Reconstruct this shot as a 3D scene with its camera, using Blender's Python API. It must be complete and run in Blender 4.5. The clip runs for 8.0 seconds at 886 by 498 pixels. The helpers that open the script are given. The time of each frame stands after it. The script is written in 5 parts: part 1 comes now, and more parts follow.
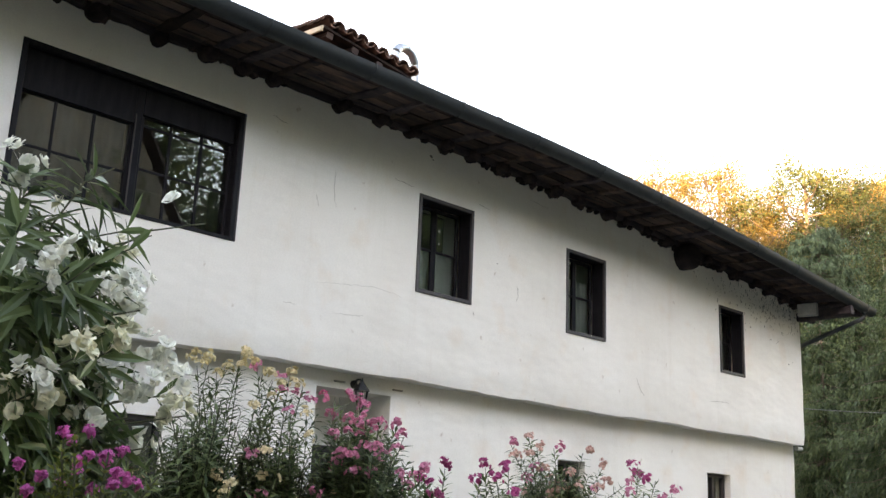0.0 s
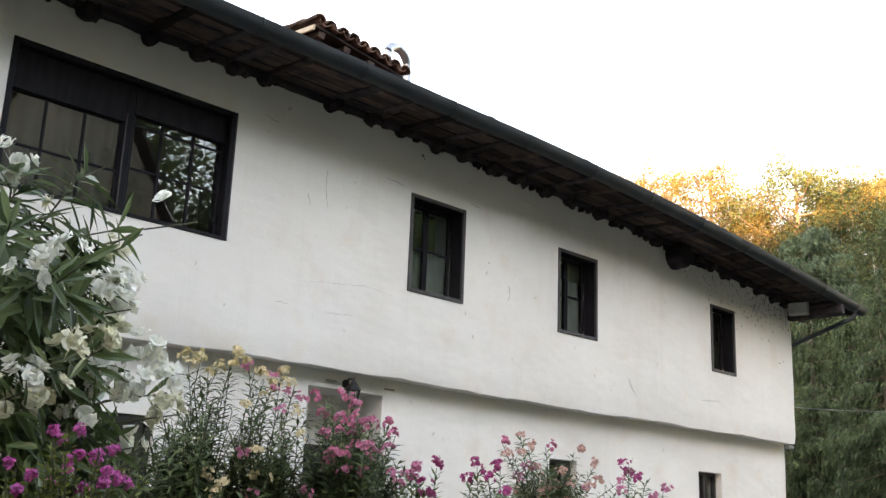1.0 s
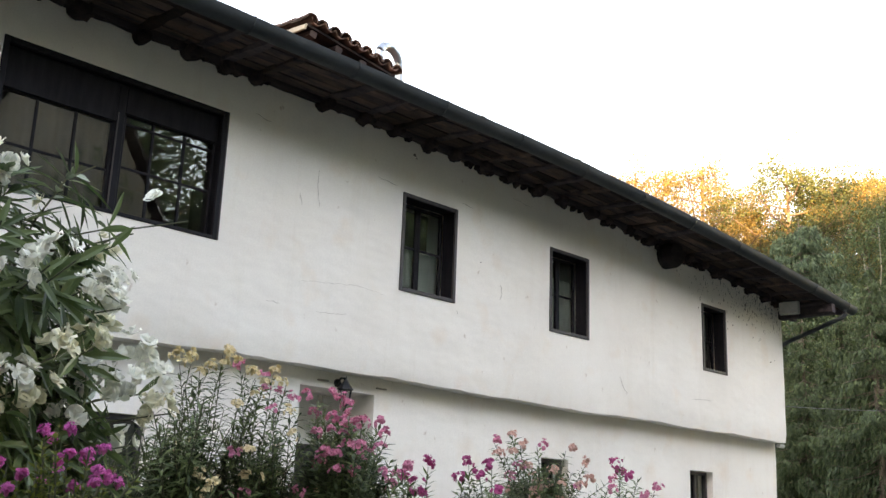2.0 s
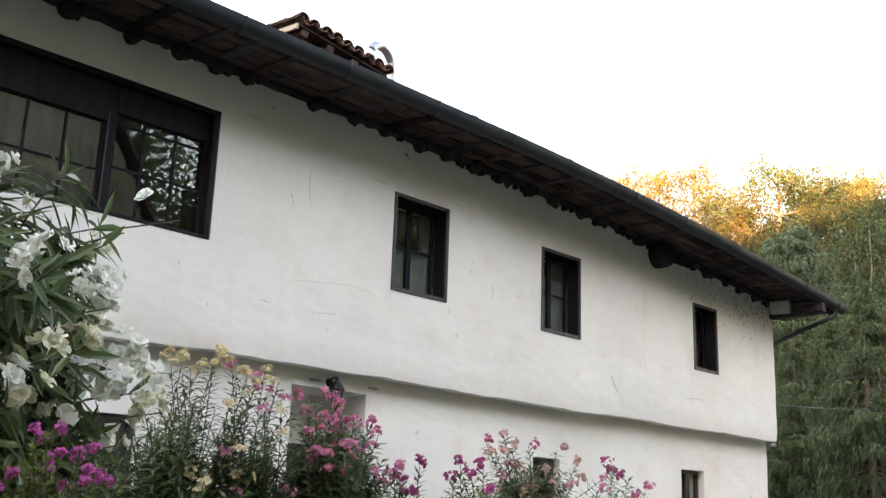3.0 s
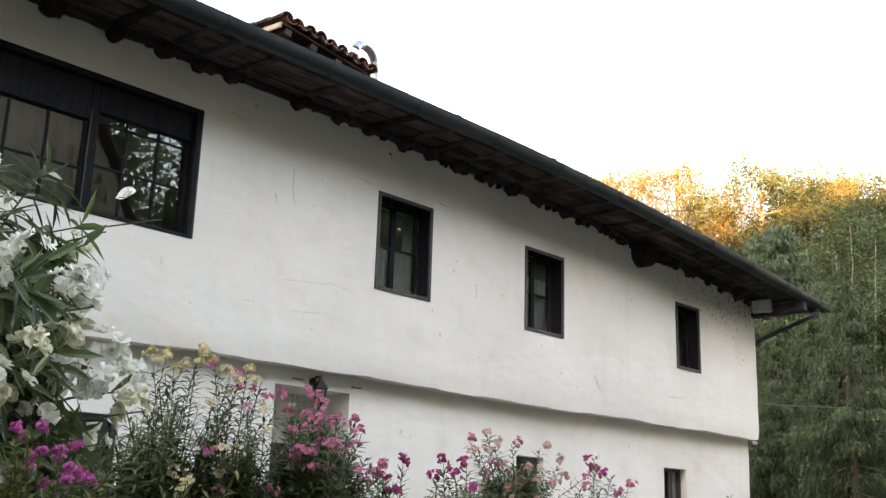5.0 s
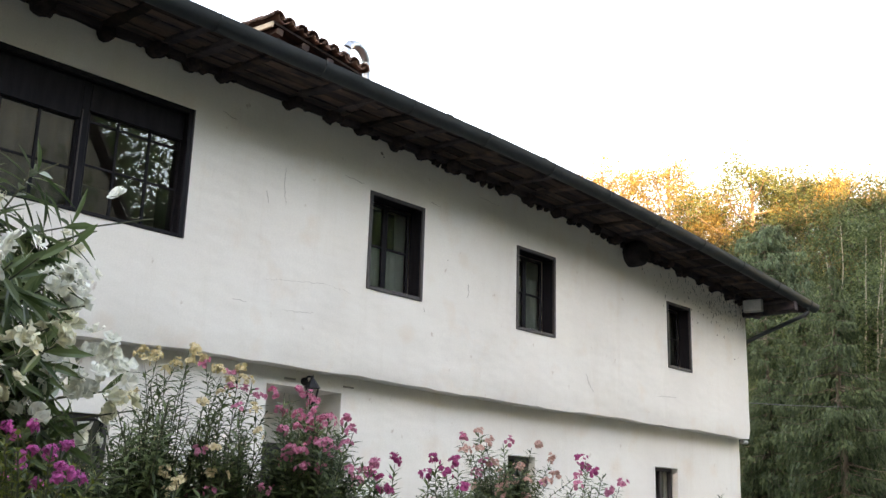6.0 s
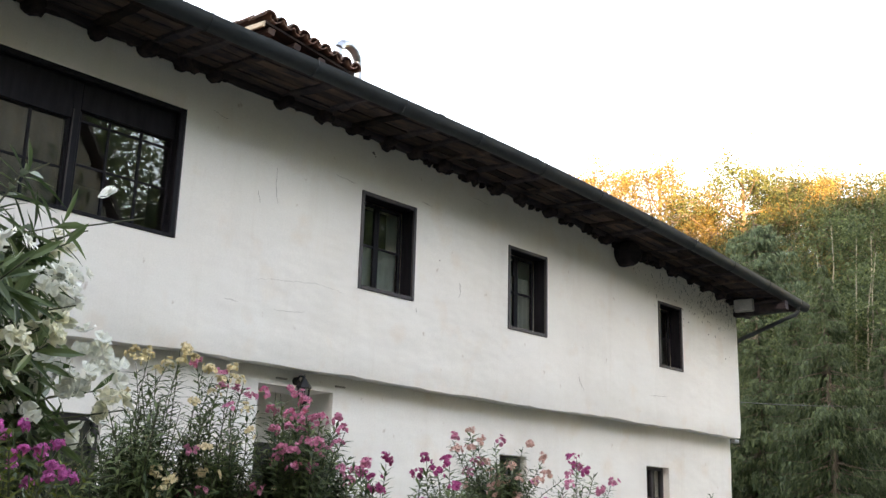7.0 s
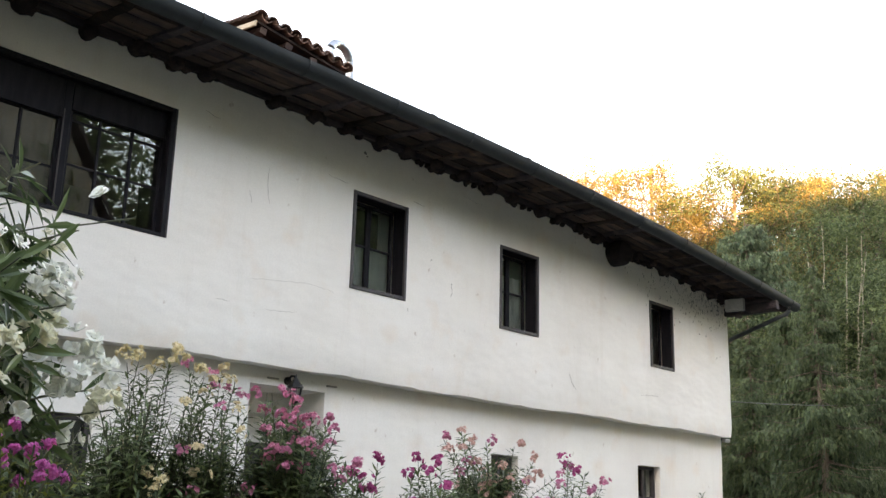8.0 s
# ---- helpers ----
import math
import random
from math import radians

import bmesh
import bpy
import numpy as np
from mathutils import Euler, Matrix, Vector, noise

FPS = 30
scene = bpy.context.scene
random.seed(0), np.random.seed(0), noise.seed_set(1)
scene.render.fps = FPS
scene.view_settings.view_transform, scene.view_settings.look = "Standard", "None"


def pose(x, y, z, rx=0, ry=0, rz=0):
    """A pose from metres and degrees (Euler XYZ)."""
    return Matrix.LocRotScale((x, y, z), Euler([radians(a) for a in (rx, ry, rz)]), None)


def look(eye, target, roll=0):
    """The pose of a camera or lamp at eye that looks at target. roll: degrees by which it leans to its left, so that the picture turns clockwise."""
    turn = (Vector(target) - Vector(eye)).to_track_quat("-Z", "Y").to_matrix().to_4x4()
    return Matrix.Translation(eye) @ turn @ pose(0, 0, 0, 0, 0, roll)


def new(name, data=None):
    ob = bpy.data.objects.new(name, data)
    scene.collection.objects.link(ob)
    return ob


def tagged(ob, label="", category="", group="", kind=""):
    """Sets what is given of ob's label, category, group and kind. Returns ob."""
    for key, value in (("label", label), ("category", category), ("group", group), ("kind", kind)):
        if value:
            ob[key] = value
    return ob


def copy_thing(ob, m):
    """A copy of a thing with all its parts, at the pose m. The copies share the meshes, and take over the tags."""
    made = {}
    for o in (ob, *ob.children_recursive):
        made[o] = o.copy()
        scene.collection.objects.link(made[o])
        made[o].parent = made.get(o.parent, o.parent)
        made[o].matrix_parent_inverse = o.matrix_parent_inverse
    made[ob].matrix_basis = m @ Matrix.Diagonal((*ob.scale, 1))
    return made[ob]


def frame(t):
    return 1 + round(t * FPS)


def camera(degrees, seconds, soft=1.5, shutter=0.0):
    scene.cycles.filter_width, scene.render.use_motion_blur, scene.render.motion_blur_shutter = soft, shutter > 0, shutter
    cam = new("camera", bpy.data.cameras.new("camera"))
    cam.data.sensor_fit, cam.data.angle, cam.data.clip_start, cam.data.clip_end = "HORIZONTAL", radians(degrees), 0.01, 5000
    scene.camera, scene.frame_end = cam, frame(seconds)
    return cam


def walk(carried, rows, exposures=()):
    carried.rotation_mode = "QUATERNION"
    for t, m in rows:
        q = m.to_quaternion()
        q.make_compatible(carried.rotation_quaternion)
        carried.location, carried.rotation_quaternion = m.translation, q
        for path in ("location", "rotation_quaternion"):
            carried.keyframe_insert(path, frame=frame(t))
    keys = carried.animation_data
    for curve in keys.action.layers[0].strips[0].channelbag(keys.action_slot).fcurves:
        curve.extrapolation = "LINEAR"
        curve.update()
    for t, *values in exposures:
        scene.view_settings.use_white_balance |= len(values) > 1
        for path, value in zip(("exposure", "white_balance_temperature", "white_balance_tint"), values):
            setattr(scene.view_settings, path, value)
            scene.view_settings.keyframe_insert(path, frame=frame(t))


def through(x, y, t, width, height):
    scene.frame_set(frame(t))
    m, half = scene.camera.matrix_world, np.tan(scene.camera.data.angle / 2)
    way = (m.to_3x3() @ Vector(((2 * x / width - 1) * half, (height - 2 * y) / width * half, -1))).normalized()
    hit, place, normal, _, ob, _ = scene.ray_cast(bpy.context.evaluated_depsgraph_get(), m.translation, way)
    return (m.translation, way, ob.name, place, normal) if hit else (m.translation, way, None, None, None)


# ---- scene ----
cam = camera(47.07, 8.0, soft=1.45)
ROWS = [
    (0.0, 0.0062, -7.9771, 1.4086, -44.663, 14.804, -2.297),
    (1.5, 0.0049, -7.9846, 1.4056, -45.307, 14.776, -2.119),
    (3.0, 0.0022, -7.9942, 1.4020, -45.951, 14.762, -1.934),
    (4.5, -0.0011, -8.0030, 1.3989, -46.603, 14.754, -1.767),
    (6.0, -0.0055, -8.0128, 1.3956, -47.259, 14.743, -1.603),
    (8.0, -0.0134, -8.0283, 1.3906, -48.138, 14.740, -1.382),
]
STOPS, KELVIN, TINT = 4.22, 9950, 23
walk(cam, [(t, pose(x, y, z, 90 + pitch, roll, yaw)) for t, x, y, z, yaw, pitch, roll in ROWS],
     exposures=[(0.0, STOPS, KELVIN, TINT), (8.0, STOPS, KELVIN, TINT)])

# ---------------------------------------------------------------- light: late sun behind a ridge, open sky
SUN_EL, SUN_AZ = 12.0, 245.0          # degrees; azimuth clockwise from +y
world = bpy.data.worlds.new("sky")
scene.world = world
world.use_nodes = True
wn = world.node_tree.nodes
sky = wn.new("ShaderNodeTexSky")
sky.sky_type, sky.sun_disc = "NISHITA", False
sky.sun_elevation, sky.sun_rotation = radians(SUN_EL), radians(SUN_AZ)
sky.air_density, sky.dust_density, sky.ozone_density = 1.0, 0.5, 1.0
wn["Background"].inputs["Strength"].default_value = 0.12
world.node_tree.links.new(sky.outputs["Color"], wn["Background"].inputs["Color"])
to_sun = Vector((math.sin(radians(SUN_AZ)) * math.cos(radians(SUN_EL)),
                 math.cos(radians(SUN_AZ)) * math.cos(radians(SUN_EL)), math.sin(radians(SUN_EL))))
sun = new("sun", bpy.data.lights.new("sun", "SUN"))
sun.data.energy, sun.data.angle, sun.data.color = 3.5, radians(0.5), (1.0, 0.66, 0.36)
sun.matrix_world = look(to_sun * 50, (0, 0, 0))


# ---------------------------------------------------------------- materials
def ramp(nt, src, stops):
    r = nt.nodes.new("ShaderNodeValToRGB")
    while len(r.color_ramp.elements) < len(stops):
        r.color_ramp.elements.new(0.5)
    for e, (pos, col) in zip(r.color_ramp.elements, stops):
        e.position, e.color = pos, (*col, 1)
    nt.links.new(src, r.inputs["Fac"])
    return r.outputs["Color"]


def noise_tex(nt, scale, detail=5, rough=0.6, stretch=(1, 1, 1)):
    co = nt.nodes.new("ShaderNodeTexCoord")
    mp = nt.nodes.new("ShaderNodeMapping")
    mp.inputs["Scale"].default_value = stretch
    n = nt.nodes.new("ShaderNodeTexNoise")
    n.inputs["Scale"].default_value, n.inputs["Detail"].default_value, n.inputs["Roughness"].default_value = scale, detail, rough
    nt.links.new(co.outputs["Object"], mp.inputs["Vector"])
    nt.links.new(mp.outputs["Vector"], n.inputs["Vector"])
    return n.outputs["Fac"]


def blend(nt, a, b, fac=None, mode="MIX", amount=1.0):
    m = nt.nodes.new("ShaderNodeMix")
    m.data_type, m.blend_type = "RGBA", mode
    m.inputs[0].default_value = amount
    for sock, v in ((m.inputs[6], a), (m.inputs[7], b)):
        if isinstance(v, tuple):
            sock.default_value = (*v, 1)
        else:
            nt.links.new(v, sock)
    if fac is not None:
        nt.links.new(fac, m.inputs[0])
    return m.outputs[2]


def material(name, dark, light, rough=0.8, metal=0.0, big=1.2, fine=25.0, bump=0.15, depth=0.01, vary=0.0,
             stretch=(1, 1, 1), island=0.0, spec=0.5):
    """Two tones blended at two scales, with fine relief; vary: change from piece to piece."""
    m = bpy.data.materials.new(name)
    m.use_nodes = True
    nt = m.node_tree
    b = nt.nodes["Principled BSDF"]
    coarse = noise_tex(nt, big, 6, 0.6, stretch)
    small = noise_tex(nt, fine, 8, 0.65, stretch)
    col = ramp(nt, coarse, [(0.32, dark), (0.68, light)])
    grain = ramp(nt, small, [(0.3, (0.72, 0.72, 0.72)), (0.7, (1.08, 1.08, 1.08))])
    col = blend(nt, col, grain, None, "MULTIPLY", 0.7)
    for amount, kind in ((vary, "obj"), (island, "geo")):
        if amount:
            if kind == "obj":
                src = nt.nodes.new("ShaderNodeObjectInfo").outputs["Random"]
            else:
                src = nt.nodes.new("ShaderNodeNewGeometry").outputs["Random Per Island"]
            hv = nt.nodes.new("ShaderNodeHueSaturation")
            mr = nt.nodes.new("ShaderNodeMapRange")
            mr.inputs["To Min"].default_value, mr.inputs["To Max"].default_value = 1 - amount, 1 + amount
            nt.links.new(src, mr.inputs["Value"])
            nt.links.new(mr.outputs["Result"], hv.inputs["Value"])
            nt.links.new(col, hv.inputs["Color"])
            col = hv.outputs["Color"]
    nt.links.new(col, b.inputs["Base Color"])
    b.inputs["Roughness"].default_value, b.inputs["Metallic"].default_value = rough, metal
    b.inputs["Specular IOR Level"].default_value = spec
    if bump:
        bp = nt.nodes.new("ShaderNodeBump")
        bp.inputs["Strength"].default_value, bp.inputs["Distance"].default_value = bump, depth
        nt.links.new(small, bp.inputs["Height"])
        nt.links.new(bp.outputs["Normal"], b.inputs["Normal"])
    return m


def plaster_material(name):
    """Lime-washed plaster: patched whites, trowel waves, faint rusty and grey stains, small pits."""
    m = bpy.data.materials.new(name)
    m.use_nodes = True
    nt = m.node_tree
    b = nt.nodes["Principled BSDF"]
    patch = noise_tex(nt, 0.55, 5, 0.6)
    col = ramp(nt, patch, [(0.3, (0.755, 0.724, 0.675)), (0.5, (0.815, 0.787, 0.74)), (0.7, (0.85, 0.832, 0.79))])
    streak = noise_tex(nt, 1.1, 6, 0.7, (3.2, 3.2, 0.35))
    col = blend(nt, col, ramp(nt, streak, [(0.54, (1, 1, 1)), (0.78, (0.84, 0.80, 0.755))]), None, "MULTIPLY", 0.4)
    warm = noise_tex(nt, 1.9, 4, 0.5)
    col = blend(nt, col, ramp(nt, warm, [(0.57, (1, 1, 1)), (0.78, (0.96, 0.87, 0.80))]), None, "MULTIPLY", 0.8)
    dots = noise_tex(nt, 9.0, 3, 0.5, (1, 1, 0.7))
    col = blend(nt, col, ramp(nt, dots, [(0.69, (1, 1, 1)), (0.76, (0.66, 0.58, 0.54))]), None, "MULTIPLY", 0.75)
    fine = noise_tex(nt, 60.0, 6, 0.6)
    col = blend(nt, col, ramp(nt, fine, [(0.3, (0.93, 0.93, 0.93)), (0.7, (1.03, 1.03, 1.03))]), None, "MULTIPLY", 0.8)
    nt.links.new(col, b.inputs["Base Color"])
    b.inputs["Roughness"].default_value = 0.92
    trowel = noise_tex(nt, 1.0, 3, 0.55, (0.8, 1, 1.6))
    b1 = nt.nodes.new("ShaderNodeBump")
    b1.inputs["Strength"].default_value, b1.inputs["Distance"].default_value = 0.75, 0.05
    nt.links.new(trowel, b1.inputs["Height"])
    b2 = nt.nodes.new("ShaderNodeBump")
    b2.inputs["Strength"].default_value, b2.inputs["Distance"].default_value = 0.25, 0.002
    nt.links.new(fine, b2.inputs["Height"])
    nt.links.new(b1.outputs["Normal"], b2.inputs["Normal"])
    nt.links.new(b2.outputs["Normal"], b.inputs["Normal"])
    return m


def leaf_material(name, dark, light, rough=0.5, through=0.25, big=3.0):
    """Leaves and petals: tone from leaf to leaf, some light passing through."""
    m = bpy.data.materials.new(name)
    m.use_nodes = True
    nt = m.node_tree
    b = nt.nodes["Principled BSDF"]
    rnd = nt.nodes.new("ShaderNodeNewGeometry").outputs["Random Per Island"]
    col = ramp(nt, rnd, [(0.0, dark), (1.0, light)])
    patch = noise_tex(nt, big, 4, 0.6)
    col = blend(nt, col, ramp(nt, patch, [(0.3, (0.7, 0.72, 0.7)), (0.7, (1.15, 1.12, 1.05))]), None, "MULTIPLY", 0.8)
    nt.links.new(col, b.inputs["Base Color"])
    b.inputs["Roughness"].default_value = rough
    b.inputs["Specular IOR Level"].default_value = 0.3
    tr = nt.nodes.new("ShaderNodeBsdfTranslucent")
    nt.links.new(col, tr.inputs["Color"])
    mx = nt.nodes.new("ShaderNodeMixShader")
    mx.inputs["Fac"].default_value = through
    nt.links.new(b.outputs["BSDF"], mx.inputs[1])
    nt.links.new(tr.outputs["BSDF"], mx.inputs[2])
    nt.links.new(mx.outputs["Shader"], nt.nodes["Material Output"].inputs["Surface"])
    return m


def glass_material(name):
    m = bpy.data.materials.new(name)
    m.use_nodes = True
    nt = m.node_tree
    gl = nt.nodes.new("ShaderNodeBsdfGlossy")
    gl.inputs["Roughness"].default_value = 0.015
    wav = noise_tex(nt, 2.2, 2, 0.5)
    bp = nt.nodes.new("ShaderNodeBump")
    bp.inputs["Strength"].default_value, bp.inputs["Distance"].default_value = 0.015, 0.02
    nt.links.new(wav, bp.inputs["Height"])
    nt.links.new(bp.outputs["Normal"], gl.inputs["Normal"])
    tp = nt.nodes.new("ShaderNodeBsdfTransparent")
    tp.inputs["Color"].default_value = (0.86, 0.9, 0.88, 1)
    lw = nt.nodes.new("ShaderNodeLayerWeight")
    lw.inputs["Blend"].default_value = 0.5
    pw = nt.nodes.new("ShaderNodeMath")
    pw.operation = "POWER"
    pw.inputs[1].default_value = 4.0
    fr = nt.nodes.new("ShaderNodeMath")
    fr.operation = "MULTIPLY_ADD"
    fr.inputs[1].default_value, fr.inputs[2].default_value = 0.6, 0.095
    nt.links.new(lw.outputs["Facing"], pw.inputs[0])
    nt.links.new(pw.outputs[0], fr.inputs[0])
    mx = nt.nodes.new("ShaderNodeMixShader")
    nt.links.new(fr.outputs[0], mx.inputs["Fac"])
    nt.links.new(tp.outputs["BSDF"], mx.inputs[1])
    nt.links.new(gl.outputs["BSDF"], mx.inputs[2])
    nt.links.new(mx.outputs["Shader"], nt.nodes["Material Output"].inputs["Surface"])
    return m


PLASTER = plaster_material("lime_plaster")
FRAME = material("stained_frame_wood", (0.030, 0.026, 0.030), (0.050, 0.044, 0.049), 0.6, big=3, fine=40, bump=0.2, depth=0.004, stretch=(6, 6, 1), vary=0.15)
TIMBER = material("smoked_timber", (0.032, 0.0275, 0.034), (0.080, 0.063, 0.064), 0.95, big=2.5, fine=22, bump=0.6, depth=0.014, stretch=(1, 3, 3), vary=0.35, spec=0.12)
PLANK = material("old_soffit_plank", (0.022, 0.0195, 0.025), (0.100, 0.067, 0.054), 0.95, big=2.6, fine=14, bump=0.5, depth=0.008, stretch=(0.9, 3.0, 3.0), vary=0.65, spec=0.12)
LINING = material("dark_window_lining", (0.010, 0.0096, 0.0125), (0.018, 0.017, 0.0215), 0.6, big=3, fine=40, bump=0.2, depth=0.004, stretch=(6, 6, 1), spec=0.12)
GUTTER = material("painted_gutter_metal", (0.020, 0.026, 0.030), (0.034, 0.042, 0.048), 0.6, 0.0, big=2, fine=30, bump=0.06, depth=0.003, spec=0.3)
TILE = material("old_clay_tile", (0.070, 0.042, 0.034), (0.19, 0.105, 0.078), 0.9, big=4, fine=45, bump=0.4, depth=0.006, vary=0.35)
ROOFTILE = material("roof_clay_tile", (0.085, 0.045, 0.032), (0.23, 0.115, 0.075), 0.9, big=4, fine=45, bump=0.4, depth=0.006, island=0.3)
GLASS = glass_material("window_glass")
CURTAIN = material("net_curtain", (0.50, 0.51, 0.50), (0.70, 0.71, 0.69), 0.9, big=3, fine=80, bump=0.2, depth=0.004)
BROWNBLIND = material("brown_blind", (0.055, 0.051, 0.050), (0.090, 0.083, 0.078), 0.85, big=2, fine=50, bump=0.15, depth=0.003)
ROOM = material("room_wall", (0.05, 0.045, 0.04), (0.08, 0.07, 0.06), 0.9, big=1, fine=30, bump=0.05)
IRON = material("black_iron", (0.012, 0.012, 0.013), (0.03, 0.03, 0.032), 0.5, 0.6, big=6, fine=60, bump=0.15, depth=0.002)
STEEL = material("flue_steel", (0.30, 0.31, 0.33), (0.46, 0.47, 0.49), 0.3, 1.0, big=3, fine=40, bump=0.04, depth=0.002)
LIGHTWOOD = material("pale_barge_board", (0.34, 0.26, 0.18), (0.52, 0.42, 0.31), 0.8, big=3, fine=30, bump=0.2, depth=0.004)
TIEWOOD = material("weathered_tie_wood", (0.24, 0.22, 0.20), (0.40, 0.38, 0.35), 0.9, big=3, fine=30, bump=0.2, depth=0.004)
PALEGLASS = material("frosted_lamp_glass", (0.55, 0.56, 0.55), (0.70, 0.71, 0.70), 0.35, 0.0, big=4, fine=50, bump=0.03)
LAMPGREY = material("grey_cast_metal", (0.30, 0.31, 0.31), (0.42, 0.43, 0.43), 0.5, 0.2, big=4, fine=50, bump=0.05)
SOOT = material("sooty_daub", (0.026, 0.021, 0.025), (0.075, 0.055, 0.053), 0.97, big=9, fine=50, bump=0.5, depth=0.008, vary=0.4, spec=0.1)
RENDER = material("grey_render", (0.12, 0.112, 0.10), (0.18, 0.167, 0.15), 0.9, big=0.8, fine=20, bump=0.2, depth=0.006)
MUD = material("mud_and_soot", (0.10, 0.08, 0.068), (0.24, 0.195, 0.165), 0.95, big=8, fine=60, bump=0.4, depth=0.004, island=0.4)
CRACK = material("crack_line", (0.27, 0.235, 0.21), (0.42, 0.38, 0.35), 0.95, big=6, fine=60, bump=0.0)
GRASS = material("grass_and_gravel", (0.034, 0.034, 0.026), (0.072, 0.068, 0.056), 0.95, big=0.25, fine=9, bump=0.6, depth=0.05)
HILL = material("wooded_hill", (0.022, 0.034, 0.014), (0.055, 0.075, 0.028), 0.95, big=0.12, fine=1.2, bump=0.9, depth=0.8)
BARK = material("bark", (0.05, 0.038, 0.028), (0.16, 0.13, 0.10), 0.95, big=5, fine=22, bump=0.8, depth=0.02, stretch=(3, 3, 0.5))
PALEBARK = material("pale_bark", (0.14, 0.13, 0.10), (0.30, 0.27, 0.21), 0.9, big=3, fine=18, bump=0.4, depth=0.01, stretch=(3, 3, 0.6))
STEM = material("green_brown_stem", (0.045, 0.050, 0.028), (0.105, 0.110, 0.062), 0.8, big=6, fine=40, bump=0.2, depth=0.003)
LEAF_OLE = leaf_material("oleander_leaf", (0.040, 0.074, 0.028), (0.165, 0.230, 0.100), 0.36, 0.30)
LEAF_OLE2 = leaf_material("oleander_leaf_grey", (0.036, 0.064, 0.025), (0.150, 0.204, 0.082), 0.42, 0.30)
LEAF_YEL = leaf_material("yellow_green_leaf", (0.06, 0.085, 0.016), (0.20, 0.23, 0.05), 0.55, 0.35)
LEAF_WOOD = leaf_material("broad_leaf", (0.030, 0.050, 0.021), (0.108, 0.145, 0.058), 0.6, 0.34, 0.35)
# green leaves with the gold of the late sun put into the colour
LEAF_SUNGOLD = leaf_material("sun_gold_leaf", (0.090, 0.080, 0.029), (0.25, 0.190, 0.070), 0.6, 0.42, 0.35)
LEAF_FIR = leaf_material("conifer_needles", (0.019, 0.036, 0.014), (0.056, 0.084, 0.032), 0.65, 0.12, 0.5)
LEAF_PINE = leaf_material("pine_needles", (0.032, 0.058, 0.031), (0.082, 0.122, 0.065), 0.65, 0.15, 0.5)
PETAL_WHITE = leaf_material("white_petal", (0.82, 0.81, 0.74), (0.90, 0.89, 0.84), 0.6, 0.22, 55)
PETAL_IVORY = leaf_material("ivory_petal", (0.78, 0.74, 0.57), (0.88, 0.85, 0.72), 0.6, 0.22, 55)
PETAL_CREAM = leaf_material("cream_petal", (0.74, 0.60, 0.36), (0.87, 0.78, 0.56), 0.6, 0.25, 55)
PETAL_PINK = leaf_material("pink_petal", (0.66, 0.17, 0.32), (0.88, 0.48, 0.60), 0.6, 0.3, 55)
PETAL_PEACH = leaf_material("peach_petal", (0.70, 0.40, 0.36), (0.84, 0.60, 0.53), 0.6, 0.3, 55)
PETAL_MAG = leaf_material("magenta_petal", (0.62, 0.09, 0.38), (0.84, 0.30, 0.62), 0.6, 0.3, 55)
PETAL_DEEP = leaf_material("deep_pink_petal", (0.45, 0.05, 0.19), (0.66, 0.15, 0.35), 0.6, 0.34, 55)


# ---------------------------------------------------------------- building helpers
def mesh_of(name, bm, mat):
    me = bpy.data.meshes.new(name)
    bm.to_mesh(me)
    bm.free()
    me.materials.append(mat)
    return me


def part(name, bm, mat, parent=None, label="", smooth=0):
    me = mesh_of(name, bm, mat) if isinstance(bm, bmesh.types.BMesh) else bm
    if smooth:
        me.shade_smooth()
        me.set_sharp_from_angle(angle=radians(smooth))
    ob = new(name, me)
    if parent is not None:
        ob.parent = parent
    return tagged(ob, label)


def thing(name, at, label, category, group="", kind=""):
    e = new(name)
    e.location = at
    e.empty_display_size = 0.1
    return tagged(e, label, category, group, kind)


def box(bm, x0, x1, y0, y1, z0, z1, bevel=0.0):
    g = bmesh.ops.create_cube(bm, size=1.0, matrix=Matrix.LocRotScale(
        ((x0 + x1) / 2, (y0 + y1) / 2, (z0 + z1) / 2), None, (abs(x1 - x0), abs(y1 - y0), abs(z1 - z0))))
    if bevel:
        edges = list({e for v in g["verts"] for e in v.link_edges})
        bmesh.ops.bevel(bm, geom=edges, offset=bevel, segments=1, affect="EDGES")
    return bm


def boxed(*a):
    return box(bmesh.new(), *a)


def tube(bm, path, radius, sides=8, caps=True):
    """A round tube along a list of points; radius: one number or one for each point."""
    path = [Vector(p) for p in path]
    rings = []
    for i, p in enumerate(path):
        d = (path[min(i + 1, len(path) - 1)] - path[max(i - 1, 0)]).normalized()
        up = Vector((0, 0, 1)) if abs(d.z) < 0.95 else Vector((1, 0, 0))
        a = d.cross(up).normalized()
        b = a.cross(d)
        r = radius[i] if isinstance(radius, (list, tuple)) else radius
        rings.append([bm.verts.new(p + (a * math.cos(k * 2 * math.pi / sides) + b * math.sin(k * 2 * math.pi / sides)) * r) for k in range(sides)])
    for q, s in zip(rings, rings[1:]):
        for k in range(sides):
            bm.faces.new((q[k], q[(k + 1) % sides], s[(k + 1) % sides], s[k]))
    if caps:
        bm.faces.new(rings[0][::-1])
        bm.faces.new(rings[-1])
    return bm


def pieces(name, verts, faces, mat):
    me = bpy.data.meshes.new(name)
    me.from_pydata(verts, [], faces)
    me.materials.append(mat)
    return me


